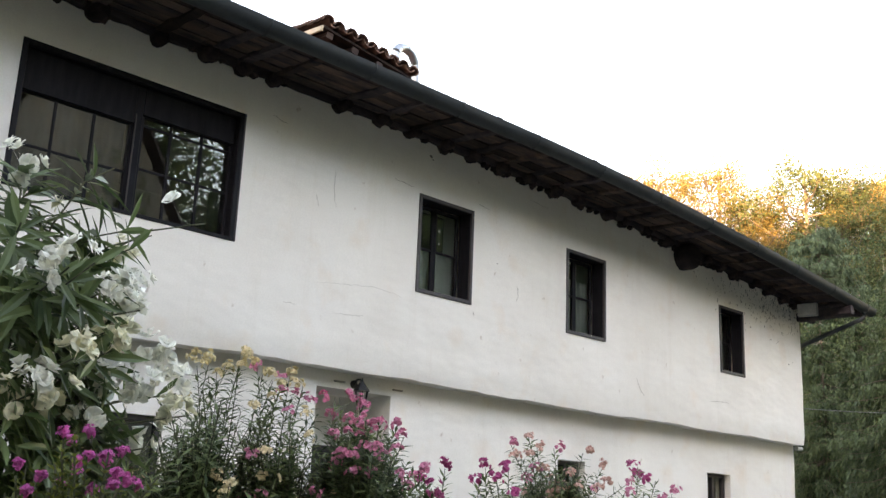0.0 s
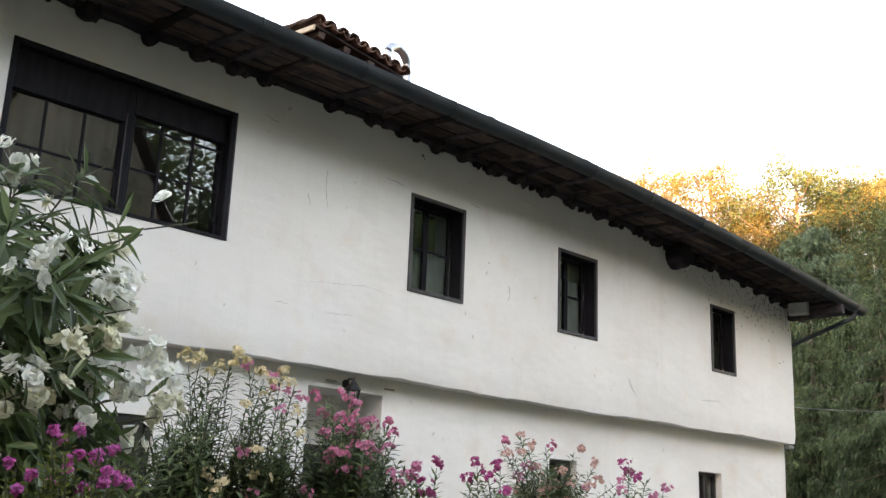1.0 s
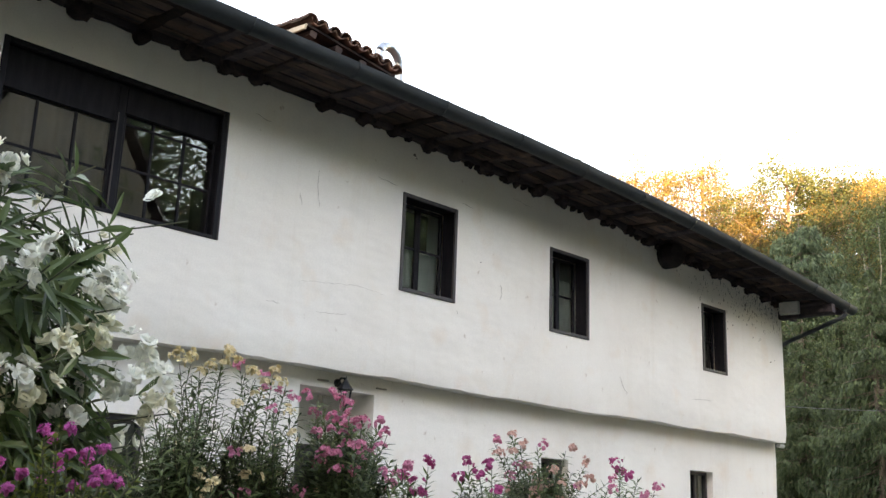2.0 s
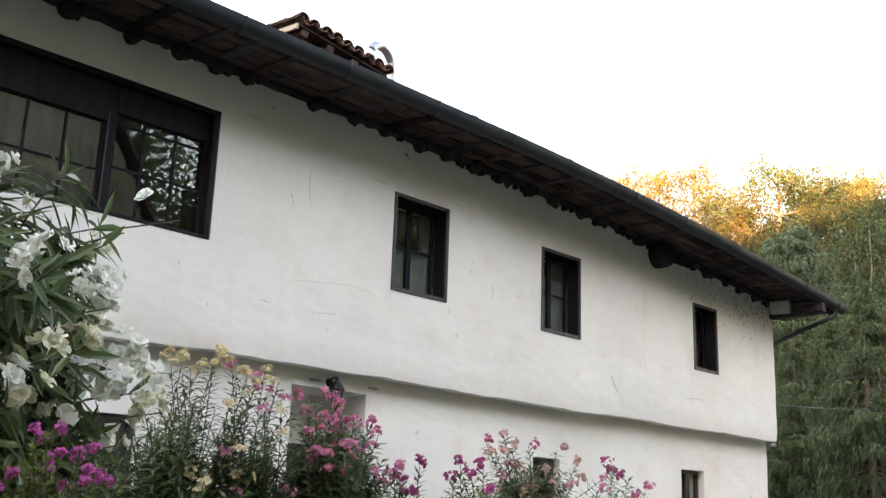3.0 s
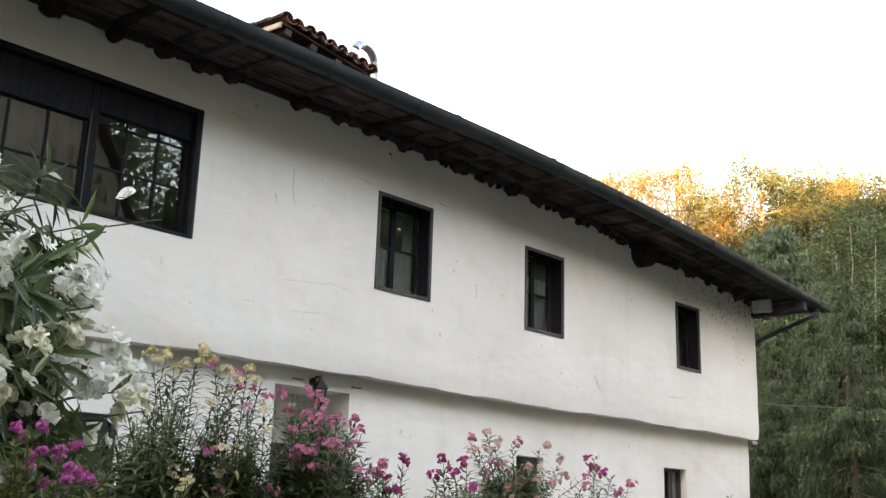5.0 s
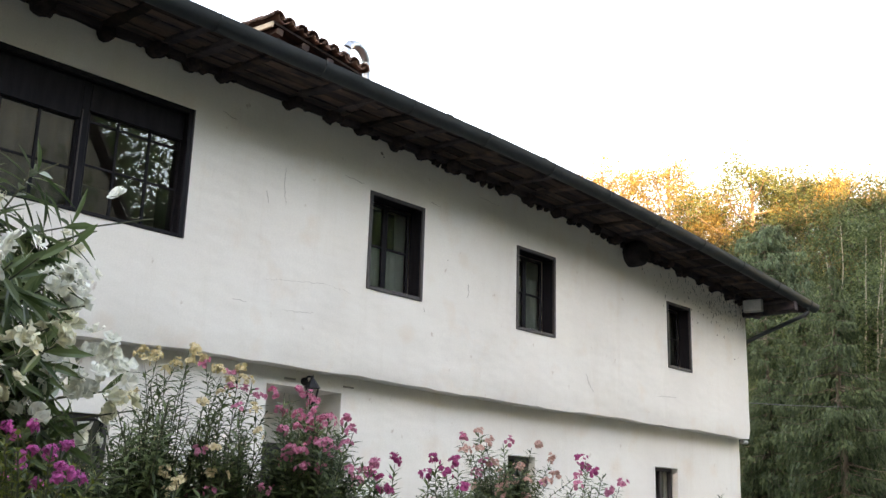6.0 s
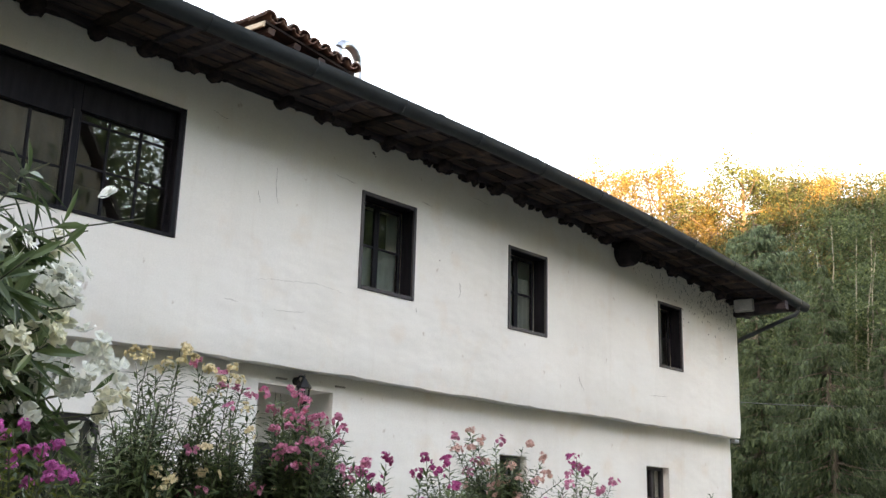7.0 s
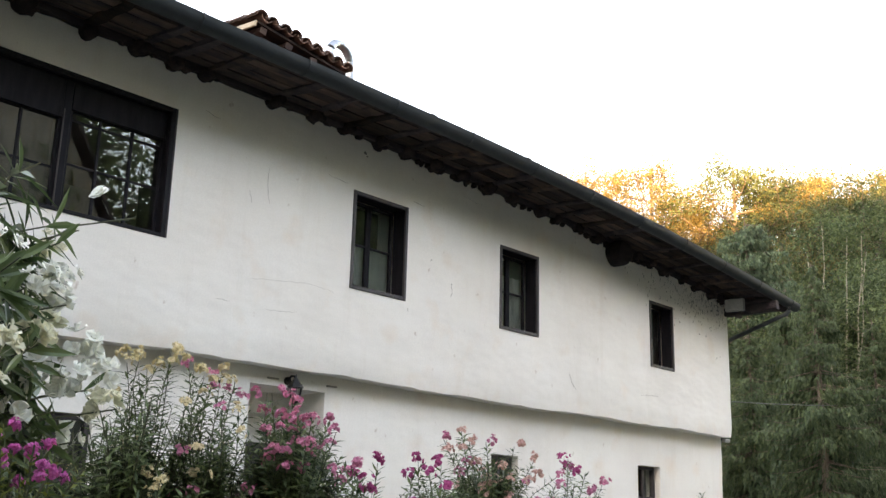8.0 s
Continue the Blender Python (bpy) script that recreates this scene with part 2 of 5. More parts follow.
# ---------------------------------------------------------------- ground and ridge
def ground():
    bm = bmesh.new()
    bmesh.ops.create_grid(bm, x_segments=40, y_segments=40, size=2500)
    for v in bm.verts:
        if v.co.length > 200:
            v.co.z += 1.5 * noise.noise(v.co * 0.004)
    return tagged(part("ground", bm, GRASS), "dry gravel yard with sparse grass", "ground", kind="structure")


def ridge():
    """An unseen wooded hill, added to keep the low sun off the yard."""
    bm = bmesh.new()
    s = Vector((to_sun.x, to_sun.y, 0)).normalized()
    side = Vector((-s.y, s.x, 0))
    rows = []
    for i in range(61):
        u = -240 + 8 * i
        row = []
        for j in range(13):
            w = j / 12
            h = math.sin(w * math.pi) ** 1.3 * (38.1 + 2.5 * noise.noise(Vector((u * 0.03, 7, 0)))) * (1 - (abs(u) / 260) ** 4)
            p = s * (40 + 90 * w) + side * u
            q = Vector((p.x, p.y, h - 0.5))
            q.z += 1.6 * noise.noise(q * 0.16)
            row.append(bm.verts.new(q))
        rows.append(row)
    for a, b in zip(rows, rows[1:]):
        for j in range(12):
            bm.faces.new((a[j], a[j + 1], b[j + 1], b[j]))
    return tagged(part("ridge", bm, HILL), "unseen wooded hill ridge that blocks the low sun", "hill", kind="structure")


ground()
ridge()

# ---------------------------------------------------------------- the house
X0, XC = -6.0, 16.23        # ends of the front
DEEP = 8.5
LEDGE = 2.79                # underside of the jettied upper storey
LOW_Y = 0.21                # lower wall stands back
WINDOWS = [(7.327, 8.204, 3.778, 4.900), (9.933, 10.762, 3.724, 4.826), (13.630, 14.345, 3.692, 4.727)]
BIG = (2.823, 4.990, 3.826, 5.104)
DOOR = (6.247, 7.242, -0.2, 2.64)
LOWWIN = [(13.53, 14.18, 1.25, 2.21), (10.06, 10.61, 1.25, 2.17), (3.57, 4.59, 1.00, 2.17)]


def eave(x):
    """Height of the gutter's rim: the old roof sags towards its end."""
    return 5.61 - 0.0149 * max(0.0, x - 8.2) ** 1.6


def ledge_wave(x):
    return 0.014 - 0.018 * math.exp(-((x - 10.2) / 0.85) ** 2) + 0.014 * math.exp(-((x - 6.3) / 1.0) ** 2) - 0.04 * math.exp(-((x - 3.3) / 0.9) ** 2) + 0.008 * math.sin(x * 2.7) + 0.005 * math.sin(x * 6.1 + 1) + 0.004 * math.sin(x * 15.3) * math.sin(x * 3.1) + 0.003 * math.sin(x * 24.7 + 2)


def wall_with_openings(x0, x1, z0, z1, holes, y, thick, top=None, bottom=None, wave=0.02, step=0.16):
    def cuts(a, b, extra):
        marks = sorted({a, b, *[e for e in extra if a < e < b]})
        out = []
        for p, q in zip(marks, marks[1:]):
            n = max(1, round((q - p) / step))
            out += [p + (q - p) * k / n for k in range(n)]
        return out + [marks[-1]]
    xs = cuts(x0, x1, [v for h in holes for v in h[:2]])
    zs = cuts(z0, z1, [v for h in holes for v in h[2:]])
    bm = bmesh.new()
    grid = {}
    lowest = min([h[2] for h in holes] + [z1])
    highest = max([h[3] for h in holes] + [z0])
    for i, x in enumerate(xs):
        for j, z in enumerate(zs):
            zz = z
            if bottom and z <= lowest:
                k = (lowest - z) / (lowest - z0)
                zz += bottom(x) * k * k
            if top and z > highest:
                k = (z - highest) / (z1 - highest)
                zz += (top(x) - z1) * k
            grid[i, j] = bm.verts.new((x, y, zz))
    for i in range(len(xs) - 1):
        for j in range(len(zs) - 1):
            mx, mz = (xs[i] + xs[i + 1]) / 2, (zs[j] + zs[j + 1]) / 2
            if any(h[0] < mx < h[1] and h[2] < mz < h[3] for h in holes):
                continue
            bm.faces.new((grid[i, j], grid[i + 1, j], grid[i + 1, j + 1], grid[i, j + 1]))
    for v in [v for v in bm.verts if not v.link_faces]:
        bm.verts.remove(v)
    front = list(bm.verts)
    g = bmesh.ops.extrude_face_region(bm, geom=list(bm.faces))
    for v in g["geom"]:
        if isinstance(v, bmesh.types.BMVert):
            v.co.y += thick
    for v in front:
        near = min([max(h[0] - v.co.x, v.co.x - h[1], h[2] - v.co.z, v.co.z - h[3]) for h in holes] + [9.0])
        k = max(0.0, min(1.0, near / 0.3))
        n = noise.noise(Vector((v.co.x * 0.55, 3.1, v.co.z * 0.8))) + 0.45 * noise.noise(Vector((v.co.x * 1.9, 9.4, v.co.z * 2.3)))
        v.co.y += wave * n * k
        if bottom and v.co.z < z0 + 0.12:
            v.co.y += 0.02
    bmesh.ops.recalc_face_normals(bm, faces=bm.faces)
    return bm


house = thing("house", (0, 0, 0), "old white two-storey house with jettied upper floor and tiled roof", "house")

part("upper_wall", wall_with_openings(X0, XC, LEDGE, 5.66, WINDOWS + [BIG], 0.0, 0.5, top=lambda x: eave(x) + 0.02, bottom=ledge_wave),
     PLASTER, house, "white lime-plastered upper wall with stains", smooth=35)
part("lower_wall", wall_with_openings(X0, XC, -0.3, LEDGE + 0.12, [DOOR] + LOWWIN, LOW_Y, 0.55, wave=0.015),
     PLASTER, house, "white lime-plastered lower wall", smooth=35)


def closing_walls():
    def side(x, y0, y1, z0, z1):
        part("end_wall", boxed(x - 0.4, x, y0, y1, z0, z1, 0.01), PLASTER, house)
    side(XC - 0.003, 0.51, DEEP, LEDGE, 5.25)
    side(XC - 0.006, 0.74, DEEP, -0.3, LEDGE - 0.004)
    side(X0 + 0.403, 0.51, DEEP, -0.3, 5.6)
    part("back_wall", boxed(X0, XC, DEEP, DEEP + 0.4, -0.3, 5.6), PLASTER, house)
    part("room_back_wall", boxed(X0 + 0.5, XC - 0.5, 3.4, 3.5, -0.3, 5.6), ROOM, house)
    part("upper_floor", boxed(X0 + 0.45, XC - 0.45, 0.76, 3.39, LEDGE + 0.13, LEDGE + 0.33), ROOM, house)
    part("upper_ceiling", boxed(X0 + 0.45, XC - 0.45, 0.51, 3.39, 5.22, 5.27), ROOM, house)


closing_walls()


# ---------------------------------------------------------------- eaves: rafters, soffit planks, gutter, roof
RAFTERS = [-5.6, -5.0, -4.4, -3.8, -3.2, -2.6, -2.0, -1.4, -0.8, -0.2, 0.4, 1.0, 1.6, 2.2, 2.8, 3.38, 3.99, 4.49, 4.88, 5.24, 6.10, 6.63, 7.11, 7.62,
           8.07, 8.56, 9.05, 9.59, 10.11, 10.73, 11.12, 11.62, 12.15, 13.15, 13.62, 14.10, 14.62, 15.10, 15.60, 16.02]


def skewed_beam(p, q, w, h, rough=0.012, n=7, seed=0):
    """A hand-hewn beam from p to q, its section w by h, slightly uneven along its length."""
    p, q = Vector(p), Vector(q)
    d = (q - p).normalized()
    side = d.cross(Vector((0, 0, 1))).normalized()
    up = side.cross(d)
    bm = bmesh.new()
    rings = []
    for i in range(n):
        c = p.lerp(q, i / (n - 1))
        ring = []
        for a, b in ((-1, -0.75), (-0.75, -1), (0.75, -1), (1, -0.75), (1, 0.75), (0.75, 1), (-0.75, 1), (-1, 0.75)):
            j = noise.noise(Vector((seed * 3.7 + i * 0.9, a * 2, b * 2))) * rough
            ring.append(bm.verts.new(c + side * (a * w / 2 + j) + up * (b * h / 2 + j)))
        rings.append(ring)
    for r, s in zip(rings, rings[1:]):
        for k in range(8):
            bm.faces.new((r[k], r[(k + 1) % 8], s[(k + 1) % 8], s[k]))
    bm.faces.new(rings[0][::-1])
    bm.faces.new(rings[-1])
    return bm


OVER = 0.90                  # overhang
rng = random.Random(4)
for i, x in enumerate(RAFTERS):
    z = eave(x)
    drop = rng.uniform(-0.02, 0.02)
    part("rafter", skewed_beam((x + rng.uniform(-0.05, 0.05), 0.25, z + 0.028 + drop), (x + rng.uniform(-0.04, 0.04), -OVER + 0.06, z - 0.032), rng.uniform(0.09, 0.14), rng.uniform(0.11, 0.14), rough=0.022, seed=i), PLANK if i % 3 == 1 else TIMBER, house, smooth=40)
    # the round end of a floor beam below each rafter, black with soot
    sm = bmesh.new()
    r0, out = rng.uniform(0.062, 0.084), rng.uniform(0.12, 0.20)
    zc = z - 0.075 + rng.uniform(-0.015, 0.01)
    tube(sm, [(x, 0.2, zc), (x, -0.02, zc), (x, -out + 0.02, zc - 0.006), (x, -out, zc - 0.006)], [r0, r0 * 1.02, r0 * 0.95, r0 * 0.7], 11)
    for v in sm.verts:
        v.co += Vector((1, 0.2, 1)) * 0.018 * noise.noise(v.co * 11)
    part("beam_end", sm, SOOT, house, smooth=50)

# wall plate: hewn beams end to end on the wall head, under the rafters
rng = random.Random(14)
x = X0
while x < 16.1:
    ln = min(rng.uniform(2.6, 3.6), 16.16 - x)
    part("wall_plate", skewed_beam((x, -0.035, eave(x) + 0.005), (x + ln - 0.01, -0.035, eave(x + ln) + 0.005), 0.11, 0.17, 0.02, n=24, seed=round(x * 10)), TIMBER, house, smooth=40)
    x += ln

# soffit: old planks laid over the rafters
soff = bmesh.new()
nx = 48
rows = []
for i in range(nx + 1):
    x = X0 - 0.8 + (17.02 - X0 + 0.8) * i / nx
    z = eave(x)
    rows.append([soff.verts.new((x, y, z + zz)) for y, zz in ((-OVER + 0.02, 0.012), (0.3, 0.075), (0.3, 0.10), (-OVER + 0.02, 0.03))])
for a, b in zip(rows, rows[1:]):
    for k in range(4):
        soff.faces.new((a[k], a[(k + 1) % 4], b[(k + 1) % 4], b[k]))
soff.faces.new(rows[0][::-1])
soff.faces.new(rows[-1])
soffit = part("soffit", soff, TIMBER, house)

rng = random.Random(9)
PLANK_W = 0.148
for row in range(6):
    y = -OVER + 0.045 + row * PLANK_W
    x = X0 - 0.7 - rng.random()
    while x < 16.9:
        length = rng.uniform(1.2, 2.6)
        a, b = max(x, X0 - 0.75), min(x + length, 16.95)
        if b - a > 0.2:
            pm = bmesh.new()
            ring = []
            n = 5
            lift = -0.058 + rng.uniform(-0.012, 0.006)
            for k in range(n):
                xx = a + (b - a) * k / (n - 1)
                zb = eave(xx) + 0.012 + 0.0525 * (y + OVER) - 0.008 + lift + rng.uniform(-0.003, 0.003)
                ring.append([pm.verts.new(c) for c in ((xx, y + 0.006, zb - 0.014), (xx, y + PLANK_W - 0.006, zb - 0.006),
                                                       (xx, y + PLANK_W - 0.006, zb + 0.012), (xx, y + 0.006, zb + 0.008))])
            for r, s in zip(ring, ring[1:]):
                for k in range(4):
                    pm.faces.new((r[k], r[(k + 1) % 4], s[(k + 1) % 4], s[k]))
            pm.faces.new(ring[0][::-1])
            pm.faces.new(ring[-1])
            part("plank", pm, PLANK, soffit)
        x += length + 0.012


def gutter():
    """Half-round gutter hung along the eave, with its rolled rim and straps."""
    bm = bmesh.new()
    prof = [(-0.155, 0.0), (-0.162, -0.008), (-0.156, -0.05), (-0.135, -0.105), (-0.095, -0.145), (-0.05, -0.158), (-0.01, -0.145),
            (0.0, -0.11), (0.0, -0.03), (0.008, -0.03), (0.008, -0.115), (-0.008, -0.152), (-0.05, -0.166), (-0.1, -0.152), (-0.142, -0.11), (-0.165, -0.05), (-0.171, 0.004), (-0.162, 0.010)]
    rows = []
    n = 60
    for i in range(n + 1):
        x = X0 - 0.85 + (17.08 - X0 + 0.85) * i / n
        z = eave(x)
        rows.append([bm.verts.new((x, -OVER + 0.06 + a * 0.85, z + b * 0.74)) for a, b in prof])
    for r, s in zip(rows, rows[1:]):
        for k in range(len(prof)):
            bm.faces.new((r[k], r[(k + 1) % len(prof)], s[(k + 1) % len(prof)], s[k]))
    for r in (rows[0], rows[-1]):
        bm.faces.new([r[k] for k in (0, 1, 2, 3, 4, 5, 6, 7, 8)])
    bmesh.ops.recalc_face_normals(bm, faces=bm.faces)
    g = part("gutter", bm, GUTTER, house, "dark painted half-round metal gutter", smooth=40)
    for x in [-5.2 + 1.22 * k for k in range(19)]:
        z = eave(x)
        sm = bmesh.new()
        tube(sm, [(x, -OVER + 0.06 + a * 0.88, z + b * 0.76) for a, b in ((-0.168, 0.012), (-0.17, -0.05), (-0.144, -0.112), (-0.1, -0.157), (-0.05, -0.171), (-0.008, -0.156), (0.012, -0.11), (0.012, -0.02))], 0.006, 6)
        part("gutter_strap", sm, GUTTER, g)
    for x in (7.55, 9.25, 12.4):
        z = eave(x)
        part("gutter_joint", boxed(x - 0.045, x + 0.045, -OVER + 0.06 - 0.152, -OVER + 0.05, z - 0.01, z + 0.012, 0.005), GUTTER, g)


gutter()


def downpipe():
    bm = bmesh.new()
    z = eave(17.0)
    y = -OVER - 0.02
    tube(bm, [(16.72, y, z - 0.10), (16.72, y, z - 0.17), (16.69, y + 0.05, z - 0.23), (16.62, y + 0.14, z - 0.28), (16.40, -0.04, z - 0.60), (16.36, 0.10, z - 0.67),
              (16.345, 0.20, z - 0.80), (16.34, 0.24, z - 1.1), (16.34, 0.28, LEDGE), (16.34, 0.36, LEDGE - 0.3), (16.34, 0.36, 0.02)], 0.038, 12)
    part("downpipe", bm, GUTTER, house, "dark painted metal downpipe with swan neck", smooth=50)


downpipe()


def roof():
    """Four sloping sides of barrel-tile rows; only its edges show over the gutter."""
    rise = 0.40
    bm = bmesh.new()

    def z_at(x, y):
        return eave(x) - 0.05 + (y + OVER) * rise
    mid = DEEP / 2

    def back_z(x, y):
        return eave(x) - 0.05 + (DEEP + OVER - y) * rise

    def reach(x):
        return max(-OVER, min(mid, 16.95 - x - OVER))
    xs = [X0 - 0.8 + (16.95 - X0 + 0.8) * i / 40 for i in range(41)]
    for a, b in zip(xs, xs[1:]):
        ha, hb = reach(a), reach(b)
        for q in (((a, -OVER, z_at(a, -OVER)), (b, -OVER, z_at(b, -OVER)), (b, hb, z_at(b, hb)), (a, ha, z_at(a, ha))),
                  ((a, ha, z_at(a, ha)), (b, hb, z_at(b, hb)), (b, DEEP - hb, back_z(b, DEEP - hb)), (a, DEEP - ha, back_z(a, DEEP - ha))),
                  ((a, DEEP - ha, back_z(a, DEEP - ha)), (b, DEEP - hb, back_z(b, DEEP - hb)), (b, DEEP + OVER, back_z(b, DEEP + OVER)), (a, DEEP + OVER, back_z(a, DEEP + OVER)))):
            if len({tuple(round(v, 4) for v in c) for c in q}) == 4 or q[1][1] != q[2][1] or q[0][1] != q[3][1]:
                bm.faces.new([bm.verts.new(c) for c in q])
    bmesh.ops.remove_doubles(bm, verts=bm.verts, dist=0.002)
    bmesh.ops.dissolve_degenerate(bm, dist=0.001, edges=bm.edges)
    r = part("roof", bm, ROOFTILE, house, "weathered clay-tiled roof")
    # barrel rows down the slopes
    verts, faces = [], []

    def barrel(p, q, side, w=0.085, h=0.06):
        base = len(verts)
        for c in (Vector(p), Vector(p).lerp(Vector(q), 0.5), Vector(q)):
            for k in range(5):
                g = math.pi * k / 4
                verts.append(c + side * (w * math.cos(g)) + Vector((0, 0, 0.005 + h * math.sin(g))))
        for m in (0, 5):
            for k in range(4):
                faces.append((base + m + k, base + m + k + 1, base + m + k + 6, base + m + k + 5))
    along, across = Vector((1, 0, 0)), Vector((0, 1, 0))
    x = X0 - 0.75
    while x < 16.7:
        t = reach(x)
        barrel((x, -OVER + 0.03, z_at(x, -OVER + 0.03)), (x, t, z_at(x, t)), along)
        barrel((x, DEEP + OVER - 0.03, back_z(x, DEEP + OVER - 0.03)), (x, DEEP - t, back_z(x, DEEP - t)), along)
        x += 0.205
    y = -OVER + 0.25
    while y < DEEP + OVER - 0.2:
        d = min(y, DEEP - y) + OVER
        xt = 16.95 - d
        barrel((16.9, y, z_at(16.9, reach(16.9))), (xt, y, z_at(xt, reach(xt))), across)
        y += 0.205
    barrel((X0 - 0.8, mid, z_at(X0, mid) + 0.03), (16.95 - mid - OVER, mid, z_at(16.95 - mid - OVER, mid) + 0.03), across, 0.13, 0.10)
    part("tile_course", pieces("tile_course", verts, faces, ROOFTILE), ROOFTILE, r)["kind"] = "stuff"
    gm = bmesh.new()
    tri = [(X0 + 0.003, 0.02, 5.5), (X0 + 0.003, DEEP, 5.5), (X0 + 0.003, DEEP, z_at(X0, 0) - 0.05), (X0 + 0.003, mid, z_at(X0, mid) - 0.08), (X0 + 0.003, 0.02, z_at(X0, 0) - 0.05)]
    f0 = gm.faces.new([gm.verts.new(c) for c in tri])
    g = bmesh.ops.extrude_face_region(gm, geom=[f0])
    for v in g["geom"]:
        if isinstance(v, bmesh.types.BMVert):
            v.co.x += 0.35
    bmesh.ops.recalc_face_normals(gm, faces=gm.faces)
    part("gable", gm, PLASTER, house)
    # end beam and fascia under the hip end
    part("end_plate", skewed_beam((16.24, -0.93, 4.985), (16.12, 3.0, 4.80), 0.13, 0.15, seed=3), TIMBER, house, "dark projecting wall-plate beam")
    part("end_rafter", skewed_beam((16.9, -0.80, eave(17) - 0.07), (16.2, 0.35, eave(16.2) - 0.02), 0.12, 0.14, seed=5), TIMBER, house)
    em = bmesh.new()
    box(em, 16.3, 16.98, -OVER + 0.1, DEEP, eave(17) - 0.01, eave(17) + 0.02)
    part("end_soffit", em, TIMBER, house)
    for k in range(5):
        part("end_lookout", skewed_beam((16.2, 0.1 + k * 0.7, 5.06), (16.95, 0.1 + k * 0.7, 5.03), 0.10, 0.11, seed=20 + k), TIMBER, house)
    part("end_gutter", boxed(16.96, 17.08, -OVER, DEEP, eave(17) - 0.09, eave(17) + 0.01, 0.02), GUTTER, house)


roof()


def beam_end():
    bm = bmesh.new()
    tube(bm, [(12.62, 0.2, 5.27), (12.60, -0.05, 5.25), (12.57, -0.22, 5.235), (12.565, -0.27, 5.232)], [0.185, 0.195, 0.19, 0.15], 14)
    for v in bm.verts:
        v.co += Vector((1, 0.3, 1)) * 0.02 * noise.noise(v.co * 9)
    part("log_end", bm, TIMBER, house, "blackened round log end under the eave", smooth=50)


beam_end()


# ---------------------------------------------------------------- upper windows
def casement(h, blind, seed, drop):
    """Box frame flush with the plaster, sashes set back behind a dark timber lining, glazing bars, net curtain."""
    x0, x1, z0, z1 = h
    r = random.Random(seed)
    w = thing("window", ((x0 + x1) / 2, 0.1, z0), "", "")
    w.parent = house
    w.location = (0, 0, 0)
    w.matrix_parent_inverse = house.matrix_world.inverted()
    w["label"] = "dark-stained wooden casement window set deep in the wall"
    o = 0.044
    y = -0.016
    for q0, q1, mat, name in ((y, 0.012, FRAME, "frame"), (0.014, 0.19, LINING, "lining")):
        fm = bmesh.new()
        box(fm, x0, x0 + o, q0, q1, z0, z1, 0.004)
        box(fm, x1 - o, x1, q0, q1, z0, z1, 0.004)
        box(fm, x0 + o, x1 - o, q0 + 0.002, q1, z1 - o, z1, 0.004)
        box(fm, x0 + o, x1 - o, q0 + 0.002, q1, z0, z0 + o, 0.004)
        part(name, fm, mat, w)
    a, b, c, d = x0 + o, x1 - o, z0 + o, z1 - o
    mid = (a + b) / 2
    for s0, s1 in ((a, mid), (mid, b)):
        st = bmesh.new()
        e = 0.036
        box(st, s0 + 0.002, s0 + e, 0.195, 0.235, c, d, 0.003)
        box(st, s1 - e, s1 - 0.002, 0.195, 0.235, c, d, 0.003)
        box(st, s0 + e, s1 - e, 0.197, 0.233, d - e, d, 0.003)
        box(st, s0 + e, s1 - e, 0.197, 0.233, c, c + e, 0.003)
        part("sash", st, LINING, w)
        zc = c + (d - c) * 0.51
        part("glazing_bar", boxed(s0 + e, s1 - e, 0.203, 0.228, zc - 0.013, zc + 0.013, 0.003), LINING, w)
        for g0, g1 in ((c + e, zc - 0.013), (zc + 0.013, d - e)):
            pane = part("pane", boxed(s0 + e, s1 - e, 0.213, 0.217, g0, g1), GLASS, w)
            pane.visible_shadow = False
    cm = bmesh.new()
    rows = []
    n = 34
    for i in range(n + 1):
        x = a + (b - a) * i / n
        yy = 0.262 + 0.012 * math.sin(i * 1.35 + seed) + 0.006 * r.random()
        rows.append([cm.verts.new((x, yy + 0.004 * math.sin(k * 2 + i), c - 0.1 + ((d - c) * drop + 0.1) * k / 3)) for k in range(4)])
    for p, q in zip(rows, rows[1:]):
        for k in range(3):
            cm.faces.new((p[k], q[k], q[k + 1], p[k + 1]))
    bmesh.ops.solidify(cm, geom=cm.faces[:], thickness=0.003)
    part("curtain", cm, blind, w, "gathered net curtain", smooth=60)
    return w


for k, (h, c, drop) in enumerate(zip(WINDOWS, (CURTAIN, CURTAIN, BROWNBLIND), (0.52, 0.74, 1.0))):
    casement(h, c, k, drop)


